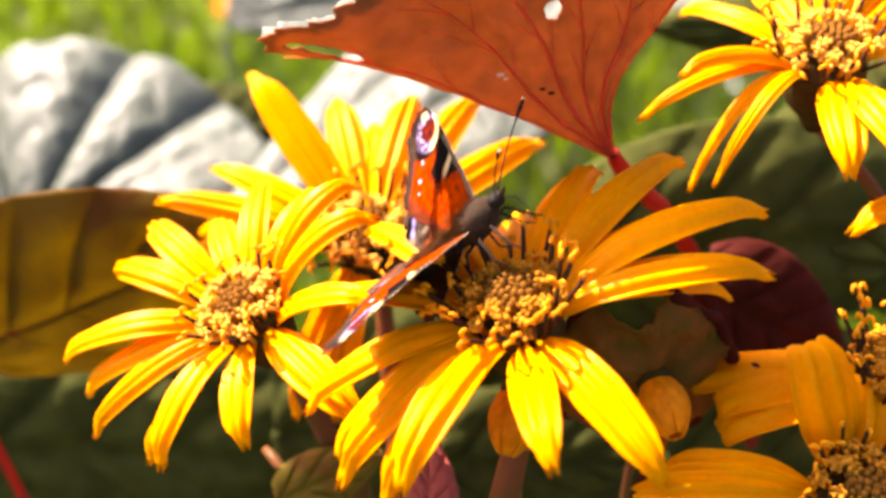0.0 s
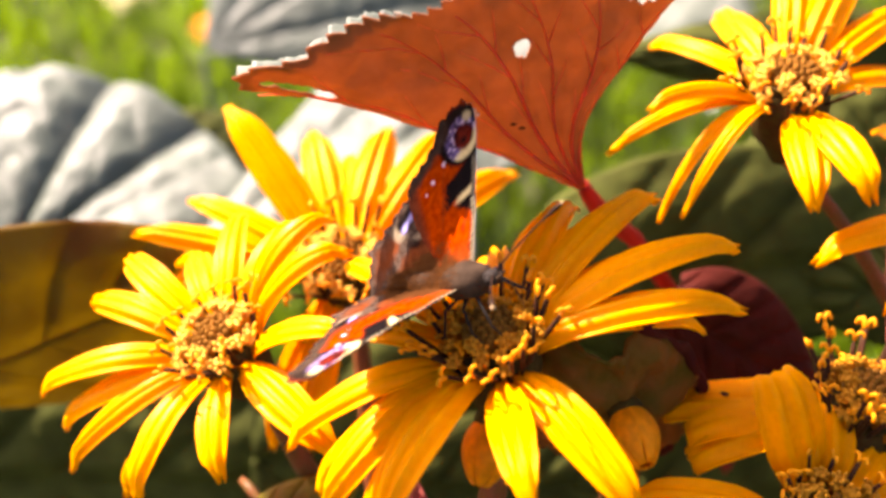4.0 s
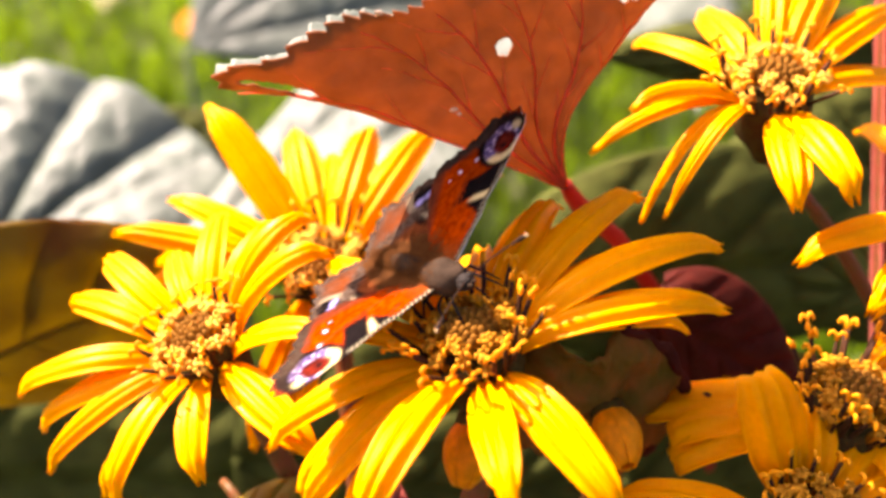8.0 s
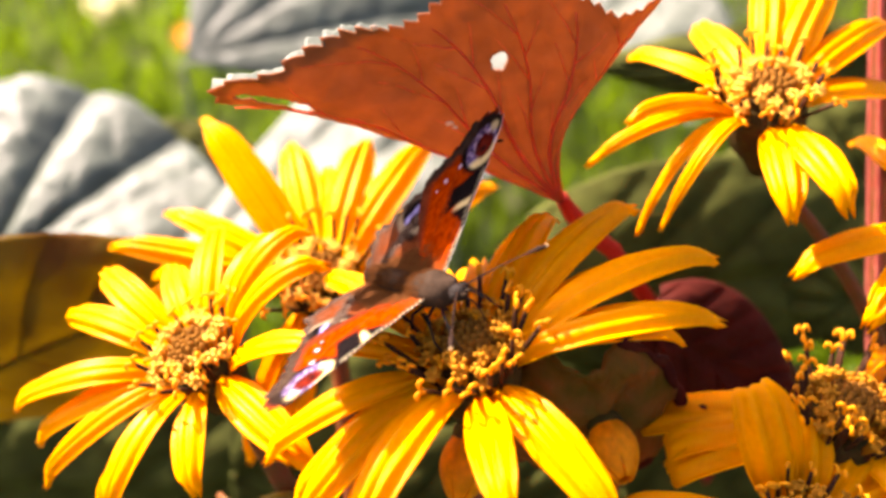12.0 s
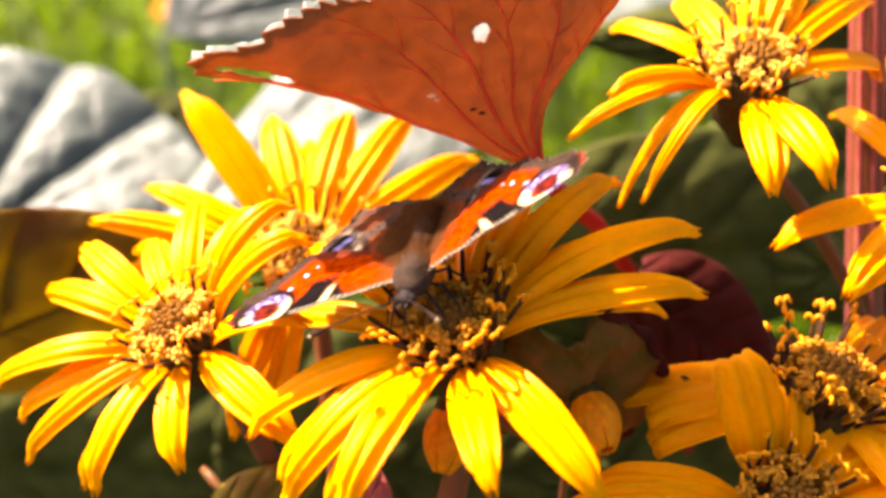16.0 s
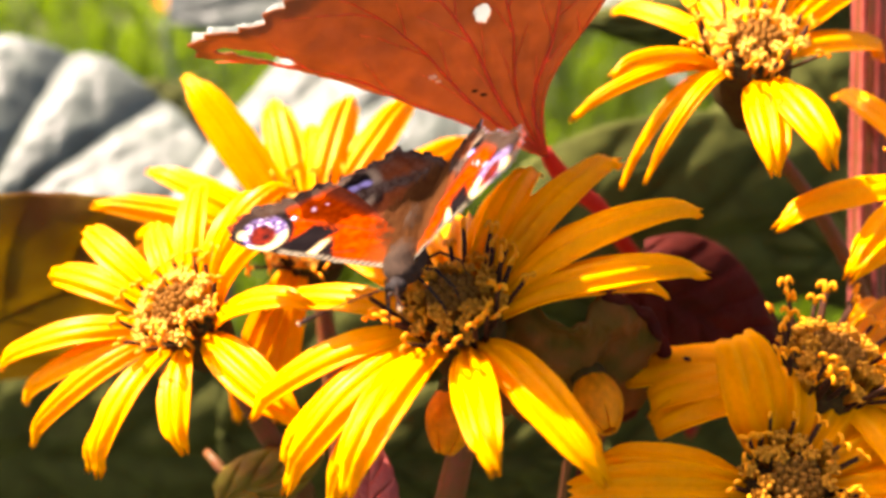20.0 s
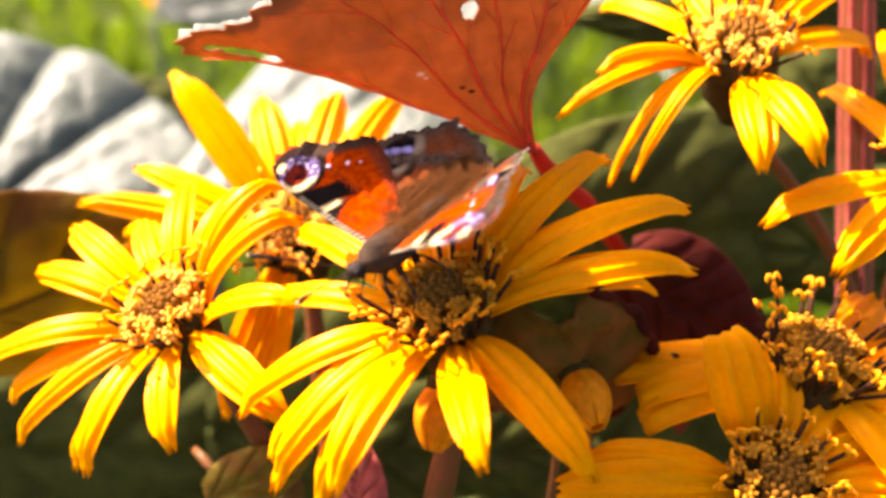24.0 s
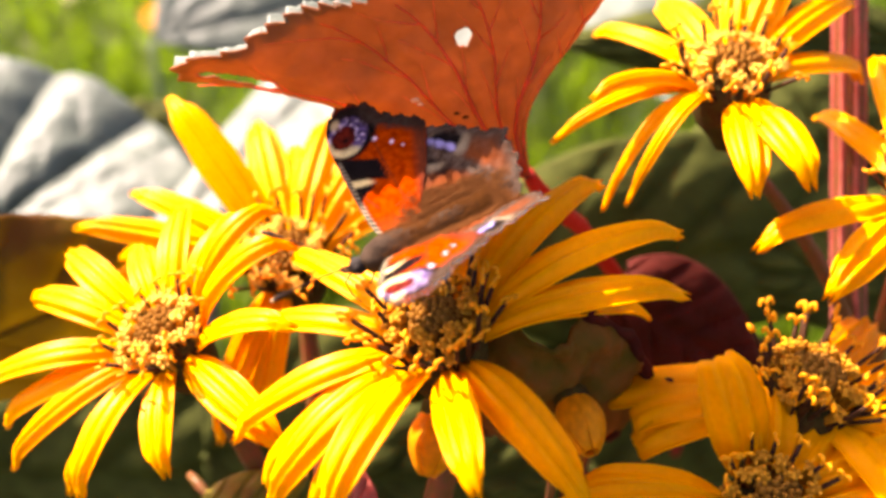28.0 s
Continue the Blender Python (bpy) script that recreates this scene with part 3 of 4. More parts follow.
# ---- leaves ----
def red_leaf():
    """The toothed leaf that stands over the flowers, seen from below; its own plane: x to the side, y up."""
    J = Vector((0.0230, 0.0337, -0.0110))
    k = 0.000110
    thing = new("red_leaf")
    thing.matrix_world = facing(J, (1, .10, 0.02), (0.0, -.36, .93))
    tagged(thing, "orange-red toothed leaf with holes, glowing against the sun", "leaf")
    deg = [60, 64, 70, 78, 86, 93, 101, 110, 117, 126, 132, 140, 146, 151.5, 156.2, 161]
    rad = [431, 415, 378, 352, 355, 371, 385, 409, 405, 414, 440, 482, 520, 565, 645, 640]
    veins = (161, 140, 122, 103, 84, 66)
    NI, NJ = 380, 84

    def flat(x, y):
        """The blade narrows a little towards its outer margin."""
        d = 1 + -0.000092 * x + 0.000764 * y
        return Vector((0.0001079 * x + -0.0000207 * y, -0.0000125 * x + 0.0001768 * y, 0)) / d

    def place(th, s):
        low = lerp(s, (0, .17, .26, .45, .57, .85, 1), (100, 94, 88, 73, 66, 59, 57))
        a = low + (th - 60) / 101 * (lerp(s, (0, 0.4, 0.7, 1), (161.5, 161.5, 162.6, 164.8)) - low)
        r = lerp(th, deg, rad) * s
        x, y = r * math.cos(radians(a)), r * math.sin(radians(a))
        near = min(abs(th - v) for v in veins)
        puff = 9 * min(1, near / 9) * s * (1 - s * 0.5) + 5 * noise.noise((x / 60, y / 60, 3)) + 2.5 * noise.noise((x / 22, y / 22, 7))
        edge = 40 * max(0, (th - 150) / 11) ** 2 * s + 70 * max(0, (72 - th) / 12) ** 2 * s
        z = puff - edge + 0.00022 * (x + 150) ** 2 * 0.5 - 10 * s ** 4 * math.sin(th * 0.23)
        return flat(x, y) + Vector((0, 0, z * k))

    pts = []
    for i in range(NI):
        th = 60 + 101 * i / (NI - 1)
        saw = (th * 0.34) % 1.0
        tooth = (saw / 0.72 if saw < 0.72 else (1 - saw) / 0.28) * (1 if 62 < th < 159 else 0)
        row = []
        for j in range(NJ):
            s = (j / (NJ - 1)) ** 0.8
            row.append(place(th, max(0.012, s * (1 + 0.035 * tooth * max(0, (s - 0.9) / 0.1)))))
        pts.append(row)
    holes = (((-113, 252), 12, 11, 0.6), ((-566, 190), 13, 6, -0.1), ((-496, 176), 44, 9, -0.30), ((-466, 163), 18, 8, -0.2))

    def gone(i, j):
        q = (pts[i][j] + pts[i + 1][j + 1]) / 2
        for (hx, hy), a, b, turn in holes:
            d = (q - flat(hx, hy)) / k
            u, v = d.x * math.cos(turn) + d.y * math.sin(turn) * 0.62, -d.x * math.sin(turn) + d.y * math.cos(turn) * 0.62
            if (u / a) ** 2 + (v / b) ** 2 < 1 + 0.5 * noise.noise((u / 7, v / 7, a)):
                return True
        return False

    bm = bmesh.new()
    sheet(bm, pts, 0.00030, skip=gone)
    part("blade", bm, RED_LEAF, thing)
    for v, wide in ((159.5, 1.0), (140, 1.0), (122, 1.3), (103, 0.9), (84, 1.2), (67, 1.1)):
        bm = bmesh.new()
        line = [place(v + 4 * math.sin(s * 5 + v) * s, s) + Vector((0, 0, 0.00018)) for s in [0.01 + 0.93 * q / 24 for q in range(25)]]
        tube(bm, line, [0.00032 * wide * (1 - 0.85 * q / 24) + 0.00005 for q in range(25)], 7)
        main = part("vein", bm, LEAF_VEIN, thing)
        for s0, sgn in ((0.32, 1), (0.45, -1), (0.58, 1), (0.70, -1), (0.8, 1)):
            bm = bmesh.new()
            line = [place(min(161, max(60, v + 4 * math.sin(s * 5 + v) * s + sgn * 9 * ((s - s0) / 0.2) ** 0.8 * (0.5 + 0.5 * s))), s) + Vector((0, 0, 0.00012)) for s in [s0 + min(0.2, 0.97 - s0) * q / 9 for q in range(10)]]
            tube(bm, line, [0.00015 * (1 - 0.7 * q / 9) for q in range(10)], 5)
            part("side_vein", bm, LEAF_VEIN, main)
    # small specks on the blade
    for x, y, r, mat in ((-128, 120, 0.00045, ANTHER), (-112, 112, 0.00050, ANTHER), (-344, 336, 0.00035, PALE_SPECK), (-328, 334, 0.00045, PALE_SPECK), (-200, 137, 0.00060, PALE_SPECK), (-192, 133, 0.00040, PALE_SPECK)):
        at = min((p for row in pts for p in row), key=lambda p: (p.xy - flat(x, y).xy).length)
        bm = bmesh.new()
        blob(bm, at + Vector((0, 0, 0.00018)), (r * 1.3, r, 0.00012), 9, 6, 0.4)
        part("speck", bm, mat, thing)
    inv = thing.matrix_world.inverted()
    # the margin folds back and shows its shiny upper side
    back = (inv.to_3x3() @ Vector((-0.05, 0.95, 0.31))).normalized()
    bm = bmesh.new()
    strip = []
    for i in range(NI):
        th = 60 + 101 * i / (NI - 1)
        if th < 132:
            continue
        saw = (th * 0.43) % 1.0
        wide = lerp(th, (132, 138, 145, 149, 154, 159, 161), (0.2, 1.3, 2.3, 1.1, 1.5, 2.6, 1.2)) * (0.75 + 0.45 * saw) * 0.001
        e = pts[i][-2]
        strip.append([e + back * wide * q + Vector((0, 0, -0.0004 * math.sin(q * 3) + 0.0003 * noise.noise((i * 0.11, q * 3, 0)))) for q in (0, 0.2, 0.4, 0.6, 0.8, 1)])
    sheet(bm, strip, 0.00025)
    part("folded_margin", bm, GREY_LEAF, thing, "shiny folded-back leaf margin")
    bm = bmesh.new()
    line = [inv @ Vector(p) for p in bend((0.0226, 0.0333, -0.0098), (0.0250, 0.0358, -0.0168), (0.0351, 0.0433, -0.0288), 10)] + [inv @ Vector((0.0515, 0.0566, -0.0585)), inv @ Vector((0.0722, 0.0670, -0.1134))]
    line += rooted(inv, (0.0722, 0.0670, -0.1134), 5)[1:]
    tube(bm, line, [0.0012, 0.0014, 0.0016, 0.0017, 0.0018, 0.0018, 0.0018, 0.0018, 0.0018, 0.0018, 0.0019, 0.002, 0.0022, 0.0022, 0.0023, 0.0024], 10)
    part("leaf_stalk", bm, RED_VEIN, thing, "smooth dark red leaf stalk")


red_leaf()


def fan_leaf(label, m, radius, turns, mat, puff=0.010, seed=1, droop=0.0, name="grey_leaf"):
    """A round leaf whose ribs spread from its stalk; pillowed between the ribs; z is its upper side."""
    thing = new(name)
    thing.matrix_world = m
    tagged(thing, label, "leaf", "leaves of the plants")
    lo, hi = turns[0], turns[-1]
    off = seed * 7.3
    NI, NJ = 150, 50

    def place(th, s):
        i = max(k for k, v in enumerate(turns[:-1]) if th >= v - 1e-6)
        f = (th - turns[i]) / (turns[i + 1] - turns[i])
        f2 = (s * 4.3 + 0.7 * abs(2 * f - 1) + i * 0.37) % 1.0
        pil = (1 - abs(2 * f - 1) ** 2.6) * s ** 0.6 * (0.82 + 0.18 * (1 - abs(2 * f2 - 1) ** 5))
        r = radius * s * (1 + 0.05 * noise.noise((th * 0.07, off, 0)))
        x, y = r * math.cos(radians(th)), r * math.sin(radians(th))
        z = puff * pil * (turns[i + 1] - turns[i]) / 30 + puff * 0.16 * noise.noise((x * 26 + off, y * 26, 1)) + puff * 0.10 * noise.noise((x * 90 + off, y * 90, 1)) - droop * s ** 3 * radius
        return Vector((x, y, z))

    bm = bmesh.new()
    sheet(bm, [[place(lo + (hi - lo) * i / (NI - 1), max(0.01, j / (NJ - 1))) for j in range(NJ)] for i in range(NI)], 0.0006)
    part("blade", bm, mat, thing)
    for v in turns[1:-1]:
        bm = bmesh.new()
        tube(bm, [place(v, 0.02 + 0.95 * q / 20) - Vector((0, 0, 0.0006)) for q in range(21)], [0.0016 * (1 - 0.75 * q / 20) for q in range(21)], 7)
        part("vein", bm, mat, thing)
    bm = bmesh.new()
    tube(bm, rooted(thing.matrix_world.inverted(), thing.matrix_world.translation), [0.0020] * 7, 8)
    part("leaf_stalk", bm, mat, thing)
    return thing


def broad_leaf(name, label, m, length, width, mat, ribs=6, puff=0.012, droop=0.05, vein_mat=None, seed=1, teeth=0.0, fold=0.0, lumps=1.0):
    """A broad leaf along y with a midrib and side ribs, pillowed between them; z is its upper side."""
    rng = random.Random(seed)
    thing = new(name)
    thing.matrix_world = m
    tagged(thing, label, "leaf", "leaves of the plants")
    NI, NJ = 72, 57
    off = rng.random() * 50

    def place(s, v):
        w = width / 2 * max(0.02, math.sin(math.pi * min(1, 0.06 + 0.94 * s) ** 0.72) ** 0.7) * (1 + teeth * (((s * 34) % 1.0) - 0.5) * (abs(v) > 0.94))
        rib = (s * ribs - abs(v) * 1.5) % 1.0
        pil = (1 - (2 * rib - 1) ** 4) * min(1, abs(v) * 5) * (1 - abs(v) ** 6)
        x, y = v * w, s * length
        z = puff * pil + puff * 0.35 * lumps * noise.noise((x / width * 9 + off, y / length * 9, 1)) + fold * abs(v) * width - droop * s * s * length - 0.12 * width * v * v
        z += puff * 0.12 * lumps * noise.noise((x / width * 30 + off, y / length * 30, 1))
        return Vector((x, y, z))

    bm = bmesh.new()
    sheet(bm, [[place(i / (NI - 1), 2 * j / (NJ - 1) - 1) for j in range(NJ)] for i in range(NI)], max(0.0004, width * 0.003))
    part("blade", bm, mat, thing)
    bm = bmesh.new()
    tube(bm, [place(q / 20 * 0.96, 0) - Vector((0, 0, width * 0.004)) for q in range(21)], [width * 0.012 * (1 - 0.8 * q / 20) for q in range(21)], 7)
    part("midrib", bm, vein_mat or mat, thing)
    for r in range(1, ribs):
        for sgn in (-1, 1):
            bm = bmesh.new()
            line = [place(min(0.99, r / ribs + 1.5 / ribs * q / 9 * 0.97), sgn * q / 9 * 0.95) - Vector((0, 0, width * 0.003)) for q in range(10)]
            tube(bm, line, [width * 0.006 * (1 - 0.8 * q / 9) for q in range(10)], 5)
            part("side_vein", bm, vein_mat or mat, thing)
    bm = bmesh.new()
    tube(bm, rooted(thing.matrix_world.inverted(), thing.matrix_world.translation), [max(0.0006, width * 0.02)] * 7, 8)
    part("leaf_stalk", bm, vein_mat or mat, thing)
    return thing


# big puckered leaves behind
fan_leaf("puckered grey-green leaf with glossy folds", facing((-0.1675, 0.1732, -0.1361), (0.98, 0, 0.04), (0.0, 0.84, 0.50)), 0.094, (18, 46, 74, 112, 150), GREY_LEAF, 0.0095, 3, 0.15)
fan_leaf("long pale grey-green leaf with raised ribs", facing((-0.1867, 0.1285, -0.1302), (0.98, -0.02, 0.06), (0.06, 0.90, 0.42)), 0.125, (2, 20, 38), GREY_LEAF, 0.0065, 8, 0.10)
fan_leaf("puckered leaf washed out by sun glare", facing((-0.0965, 0.0998, -0.1014), (0.95, 0, 0.25), (-0.08, 0.95, 0.29)), 0.128, (17, 32, 45, 57), GREY_LEAF, 0.0055, 4, 0.05)
fan_leaf("dull grey-green leaf far behind the flowers", facing((-0.1524, 0.4424, -0.1701), (0.97, 0.0, -0.05), (0.0, 0.75, 0.66)), 0.17, (-8, 18, 40, 62, 90), GREY_LEAF, 0.008, 5, 0.12)
fan_leaf("pale leaf in full glare behind the red leaf", facing((0.0080, 0.3860, -0.1650), (0.9, 0.0, 0.42), (0.0, 0.91, 0.40)), 0.148, (-12, 10, 32, 54, 78), GREY_LEAF, 0.006, 6, 0.08)
broad_leaf("dark_leaf", "dark green leaf between the grey leaves", facing((-0.1391, 0.2486, -0.1331), (0, -0.574, -0.819), (1, 0.10, 0.1)), 0.075, 0.05, SHADED_LEAF, 6, 0.003, 0.05, None, 31)
broad_leaf("dark_leaf", "dark brown-green leaf behind the upper flower", facing((0.1423, 0.1455, -0.0362), (0, 0.2, 0.98), (-1, 0.0, 0.02)), 0.098, 0.027, SHADED_LEAF, 6, 0.002, 0.03, None, 32)
broad_leaf("dark_leaf", "dark green leaf under the upper flower", facing((0.1470, 0.1146, -0.0628), (0, 0.2, 0.98), (-1, 0.0, 0.05)), 0.076, 0.062, SHADED_LEAF, 6, 0.003, 0.03, None, 33)
broad_leaf("olive_leaf", "olive and red leaf glowing in backlight", facing((-0.1214, 0.0425, -0.0700), (0.30, 0.25, -0.86), (0.94, 0.10, 0.32)), 0.075, 0.062, OLIVE_LEAF, 5, 0.002, 0.05, RED_VEIN, 6)
broad_leaf("dark_leaf", "dark green leaf in deep shade", facing((0.0232, 0.0887, -0.0737), (0, -0.2, -0.98), (1, 0.10, 0)), 0.135, 0.066, SHADED_LEAF, 6, 0.003, 0.08, None, 7)
broad_leaf("maroon_leaf", "dark maroon leaf in shade", facing((0.0426, 0.0371, -0.0429), (-0.5, -0.4, -0.75), (0.85, -0.05, -0.5)), 0.045, 0.030, MAROON_LEAF, 5, 0.0015, 0.10, None, 8)
# dark sheets added where there is only deep shade under the flowers
broad_leaf("dark_leaf", "dark green leaf added low under the flowers to stand for shade", facing((-0.1865, 0.0963, -0.1588), (0, -0.2, -0.98), (1, -0.05, 0)), 0.17, 0.085, SHADED_LEAF, 6, 0.004, 0.05, None, 9)
broad_leaf("dark_leaf", "dark green leaf added low under the flowers to stand for shade", facing((-0.0611, 0.0854, -0.1395), (0, -0.2, -0.98), (1, 0.05, -0.1)), 0.15, 0.085, SHADED_LEAF, 6, 0.004, 0.05, None, 10)
broad_leaf("dark_leaf", "dark green leaf added low under the flowers to stand for shade", facing((0.0182, 0.0651, -0.1336), (0, -0.2, -0.98), (1, 0.05, 0.1)), 0.16, 0.085, SHADED_LEAF, 6, 0.004, 0.05, None, 12)
broad_leaf("dark_leaf", "dark green leaf added low under the flowers to stand for shade", facing((-0.0211, 0.0533, -0.1156), (0, -0.2, -0.98), (1, 0.02, 0)), 0.070, 0.040, SHADED_LEAF, 6, 0.003, 0.05, None, 41)
broad_leaf("dark_leaf", "dark green leaf behind the thick stalk", facing((0.1568, 0.0954, -0.0817), (0, 0.2, 0.98), (-1, 0.0, 0.02)), 0.068, 0.046, SHADED_LEAF, 6, 0.003, 0.03, None, 42)
broad_leaf("small_leaf", "small yellow-green leaf with a red edge", facing((-0.0397, 0.0001, -0.0673), (0.4, -0.5, -0.75), (0.9, 0.2, 0.35)), 0.022, 0.012, LIME_LEAF, 4, 0.001, 0.05, RED_VEIN, 11)


def thick_stalk(label, pts, r, mat, ridges=0):
    """A round stalk; ridges run along it."""
    thing = new("stalk")
    tagged(thing, label, "stalk")
    bm = bmesh.new()
    tube(bm, pts, r, 12)
    part("stem", bm, mat, thing)
    pts = [Vector(p) for p in pts]
    # ridges in pale pink: the highlight along the stalk, put into their colour
    for k in range(ridges):
        a = 2 * math.pi * k / ridges + 0.4
        bm = bmesh.new()
        tube(bm, [p + Vector((math.cos(a), math.sin(a), 0)) * r[q] * 0.93 for q, p in enumerate(pts)], [w * 0.22 for w in r], 6)
        part("ridge", bm, PINK_LEAF, thing, "raised ridge, pale pink for the lit edge of the stalk")


thick_stalk("thin pink stalk low in the bed", bend((-0.0433, 0.0095, -0.0634), (-0.0358, 0.0020, -0.0647), (-0.0273, -0.0069, -0.0758), 8) + rooted(Matrix.Identity(4), (-0.0273, -0.0069, -0.0758))[1:], [0.0007] + [0.0011] * 13, STEM)
broad_leaf("small_leaf", "small curled pink leaf beside the stalk", facing((-0.0098, -0.0174, -0.0528), (0.75, -0.3, 0.2), (0.45, 0.3, 0.8)), 0.014, 0.010, PINK_LEAF, 4, 0.001, 0.05, RED_VEIN, 21, 0.1)
thick_stalk("thick pinkish red flower stalk", rooted(Matrix.Identity(4), (0.1119, 0.0017, -0.1606))[:0:-1] + [(0.1119, 0.0017, -0.1606), (0.1008, 0.0241, -0.0975), (0.0948, 0.0464, -0.0427), (0.0919, 0.0690, 0.0043), (0.0871, 0.0873, 0.0538)], [0.0045] * 6 + [0.004, 0.0036, 0.0034, 0.0032, 0.003], STEM, 7)


def dry_bract():
    """A crumpled brown bract that hangs under the large flower, with its curled rims."""
    thing = new("dry_bract")
    thing.matrix_world = facing((0.0262, -0.0050, -0.0340), (0.95, 0.1, 0.05), (0.10, -0.25, 1))
    tagged(thing, "crumpled brown-red bract hanging under the flower", "bract")

    def place(s, v, out=0.0):
        w = 0.0158 * math.sin(math.pi * (0.08 + 0.86 * s)) ** 0.6 + out
        x, y = v * w + 0.006 * (0.5 - s), (s - 0.5) * 0.041
        return Vector((x, y, -0.006 * v * v + 0.0032 * noise.noise((x * 190, y * 150, 2)) + 0.0010 * noise.noise((x * 800, y * 700, 5))))

    bm = bmesh.new()
    sheet(bm, [[place(i / 43, j / 34 * 2 - 1) for j in range(35)] for i in range(44)], 0.0005)
    part("blade", bm, DRY, thing)
    for v in (-1, 1):
        bm = bmesh.new()
        tube(bm, [place(q / 30, v, 0.0002) + Vector((0, 0, 0.0005 * math.sin(q * 1.3))) for q in range(31)], [0.0009 + 0.0004 * math.sin(q * 0.9) for q in range(31)], 8)
        part("curled_rim", bm, MAROON_LEAF, thing)
    bm = bmesh.new()
    tube(bm, rooted(thing.matrix_world.inverted(), thing.matrix_world @ place(0.02, 0)), 0.0012, 8)
    part("bract_stalk", bm, MAROON_LEAF, thing)


dry_bract()


def flower_bud(at, size, tilt, label):
    thing = new("flower_bud")
    thing.matrix_world = Matrix.Translation(at) @ Euler(tilt).to_matrix().to_4x4()
    tagged(thing, label, "bud", "closed buds")
    for q in range(7):
        a = 2 * math.pi * q / 7
        pts = []
        for i in range(12):
            s = i / 11
            r = size * 0.36 * math.sin(math.pi * (0.12 + 0.8 * s)) ** 0.8
            pts.append([(r * math.cos(a + d), r * math.sin(a + d), (s - 0.4) * size) for d in [0.55 * (j / 6 * 2 - 1) * (1.25 - 0.6 * s) for j in range(7)]])
        bm = bmesh.new()
        sheet(bm, pts, 0.0004)
        part("bud_petal", bm, BUD_ORANGE, thing)
    bm = bmesh.new()
    blob(bm, (0, 0, -0.33 * size), (0.3 * size, 0.3 * size, 0.25 * size), 10, 7)
    part("cup", bm, CUP, thing)
    bm = bmesh.new()
    tube(bm, [(0, 0, -0.5 * size)] + rooted(thing.matrix_world.inverted(), thing.matrix_world @ Vector((0, 0.001, -0.62 * size)) + Vector((0, 0.004, -0.004)))[0:], 0.0008, 7)
    part("stem", bm, STEM, thing)


flower_bud((0.0044, -0.0130, -0.0303), 0.0112, (2.4, 0.3, 0), "closed orange bud under the large flower")
flower_bud((0.0275, -0.0120, -0.0282), 0.0105, (1.9, 0.5, 0.4), "closed orange bud beside the brown bract")


# ---- the butterfly: x to its head, y to its left, z up; millimetres scaled down ----
MM = 0.00093
FORE = [(3.5, 0.6), (6.3, 6), (8.8, 12), (11.2, 18), (12.9, 23.4), (13.2, 27.2), (12.2, 29.8), (10.0, 30.8), (7.2, 30.3), (5.0, 29.4), (3.6, 27.4), (1.8, 26.2), (-0.8, 24.9), (-3.4, 23.6), (-5.0, 21.8), (-5.0, 14), (-3.4, 6), (-2.4, 0.6)]
HIND = [(x, y * 0.93) for x, y in [(0.5, 0.8), (-0.5, 8), (-1.4, 15), (-2.2, 20.4), (-4.2, 22.0), (-7.0, 21.8), (-9.6, 21.2), (-12.2, 19.8), (-14.4, 18.4), (-16.6, 17.0), (-19.4, 16.4), (-19.2, 14.0), (-20.2, 11.0), (-20.4, 8.4), (-19.8, 3.6), (-18.2, -1.2), (-10, -1.2), (-3.0, 0.0)]]
RUST, BLACK, CREAM, GREY, TAN = (0.22, 0.018, 0.0), (0.007, 0.005, 0.005), (0.58, 0.46, 0.22), (0.045, 0.031, 0.022), (0.12, 0.038, 0.009)
VIOLET, MAROON, DUSK = (0.11, 0.075, 0.19), (0.12, 0.012, 0.006), (0.036, 0.019, 0.012)


def blend(a, b, f):
    f = min(1, max(0, f))
    return tuple(p + (q - p) * f for p, q in zip(a, b))


def soft(d, w):
    """1 inside (d < 0), 0 outside, over a width w."""
    return min(1, max(0, 0.5 - d / w))


def oval(x, y, cx, cy, a, b, turn=0.0):
    dx, dy = x - cx, y - cy
    u, v = dx * math.cos(turn) + dy * math.sin(turn), -dx * math.sin(turn) + dy * math.cos(turn)
    return (math.hypot(u / a, v / b) - 1) * min(a, b)


def inside_gap(x, y, outline):
    """The distance to the outline."""
    best = 99
    for (ax, ay), (bx, by) in zip(outline, outline[1:] + outline[:1]):
        dx, dy = bx - ax, by - ay
        t = min(1, max(0, ((x - ax) * dx + (y - ay) * dy) / (dx * dx + dy * dy)))
        best = min(best, math.hypot(x - ax - t * dx, y - ay - t * dy))
    return best


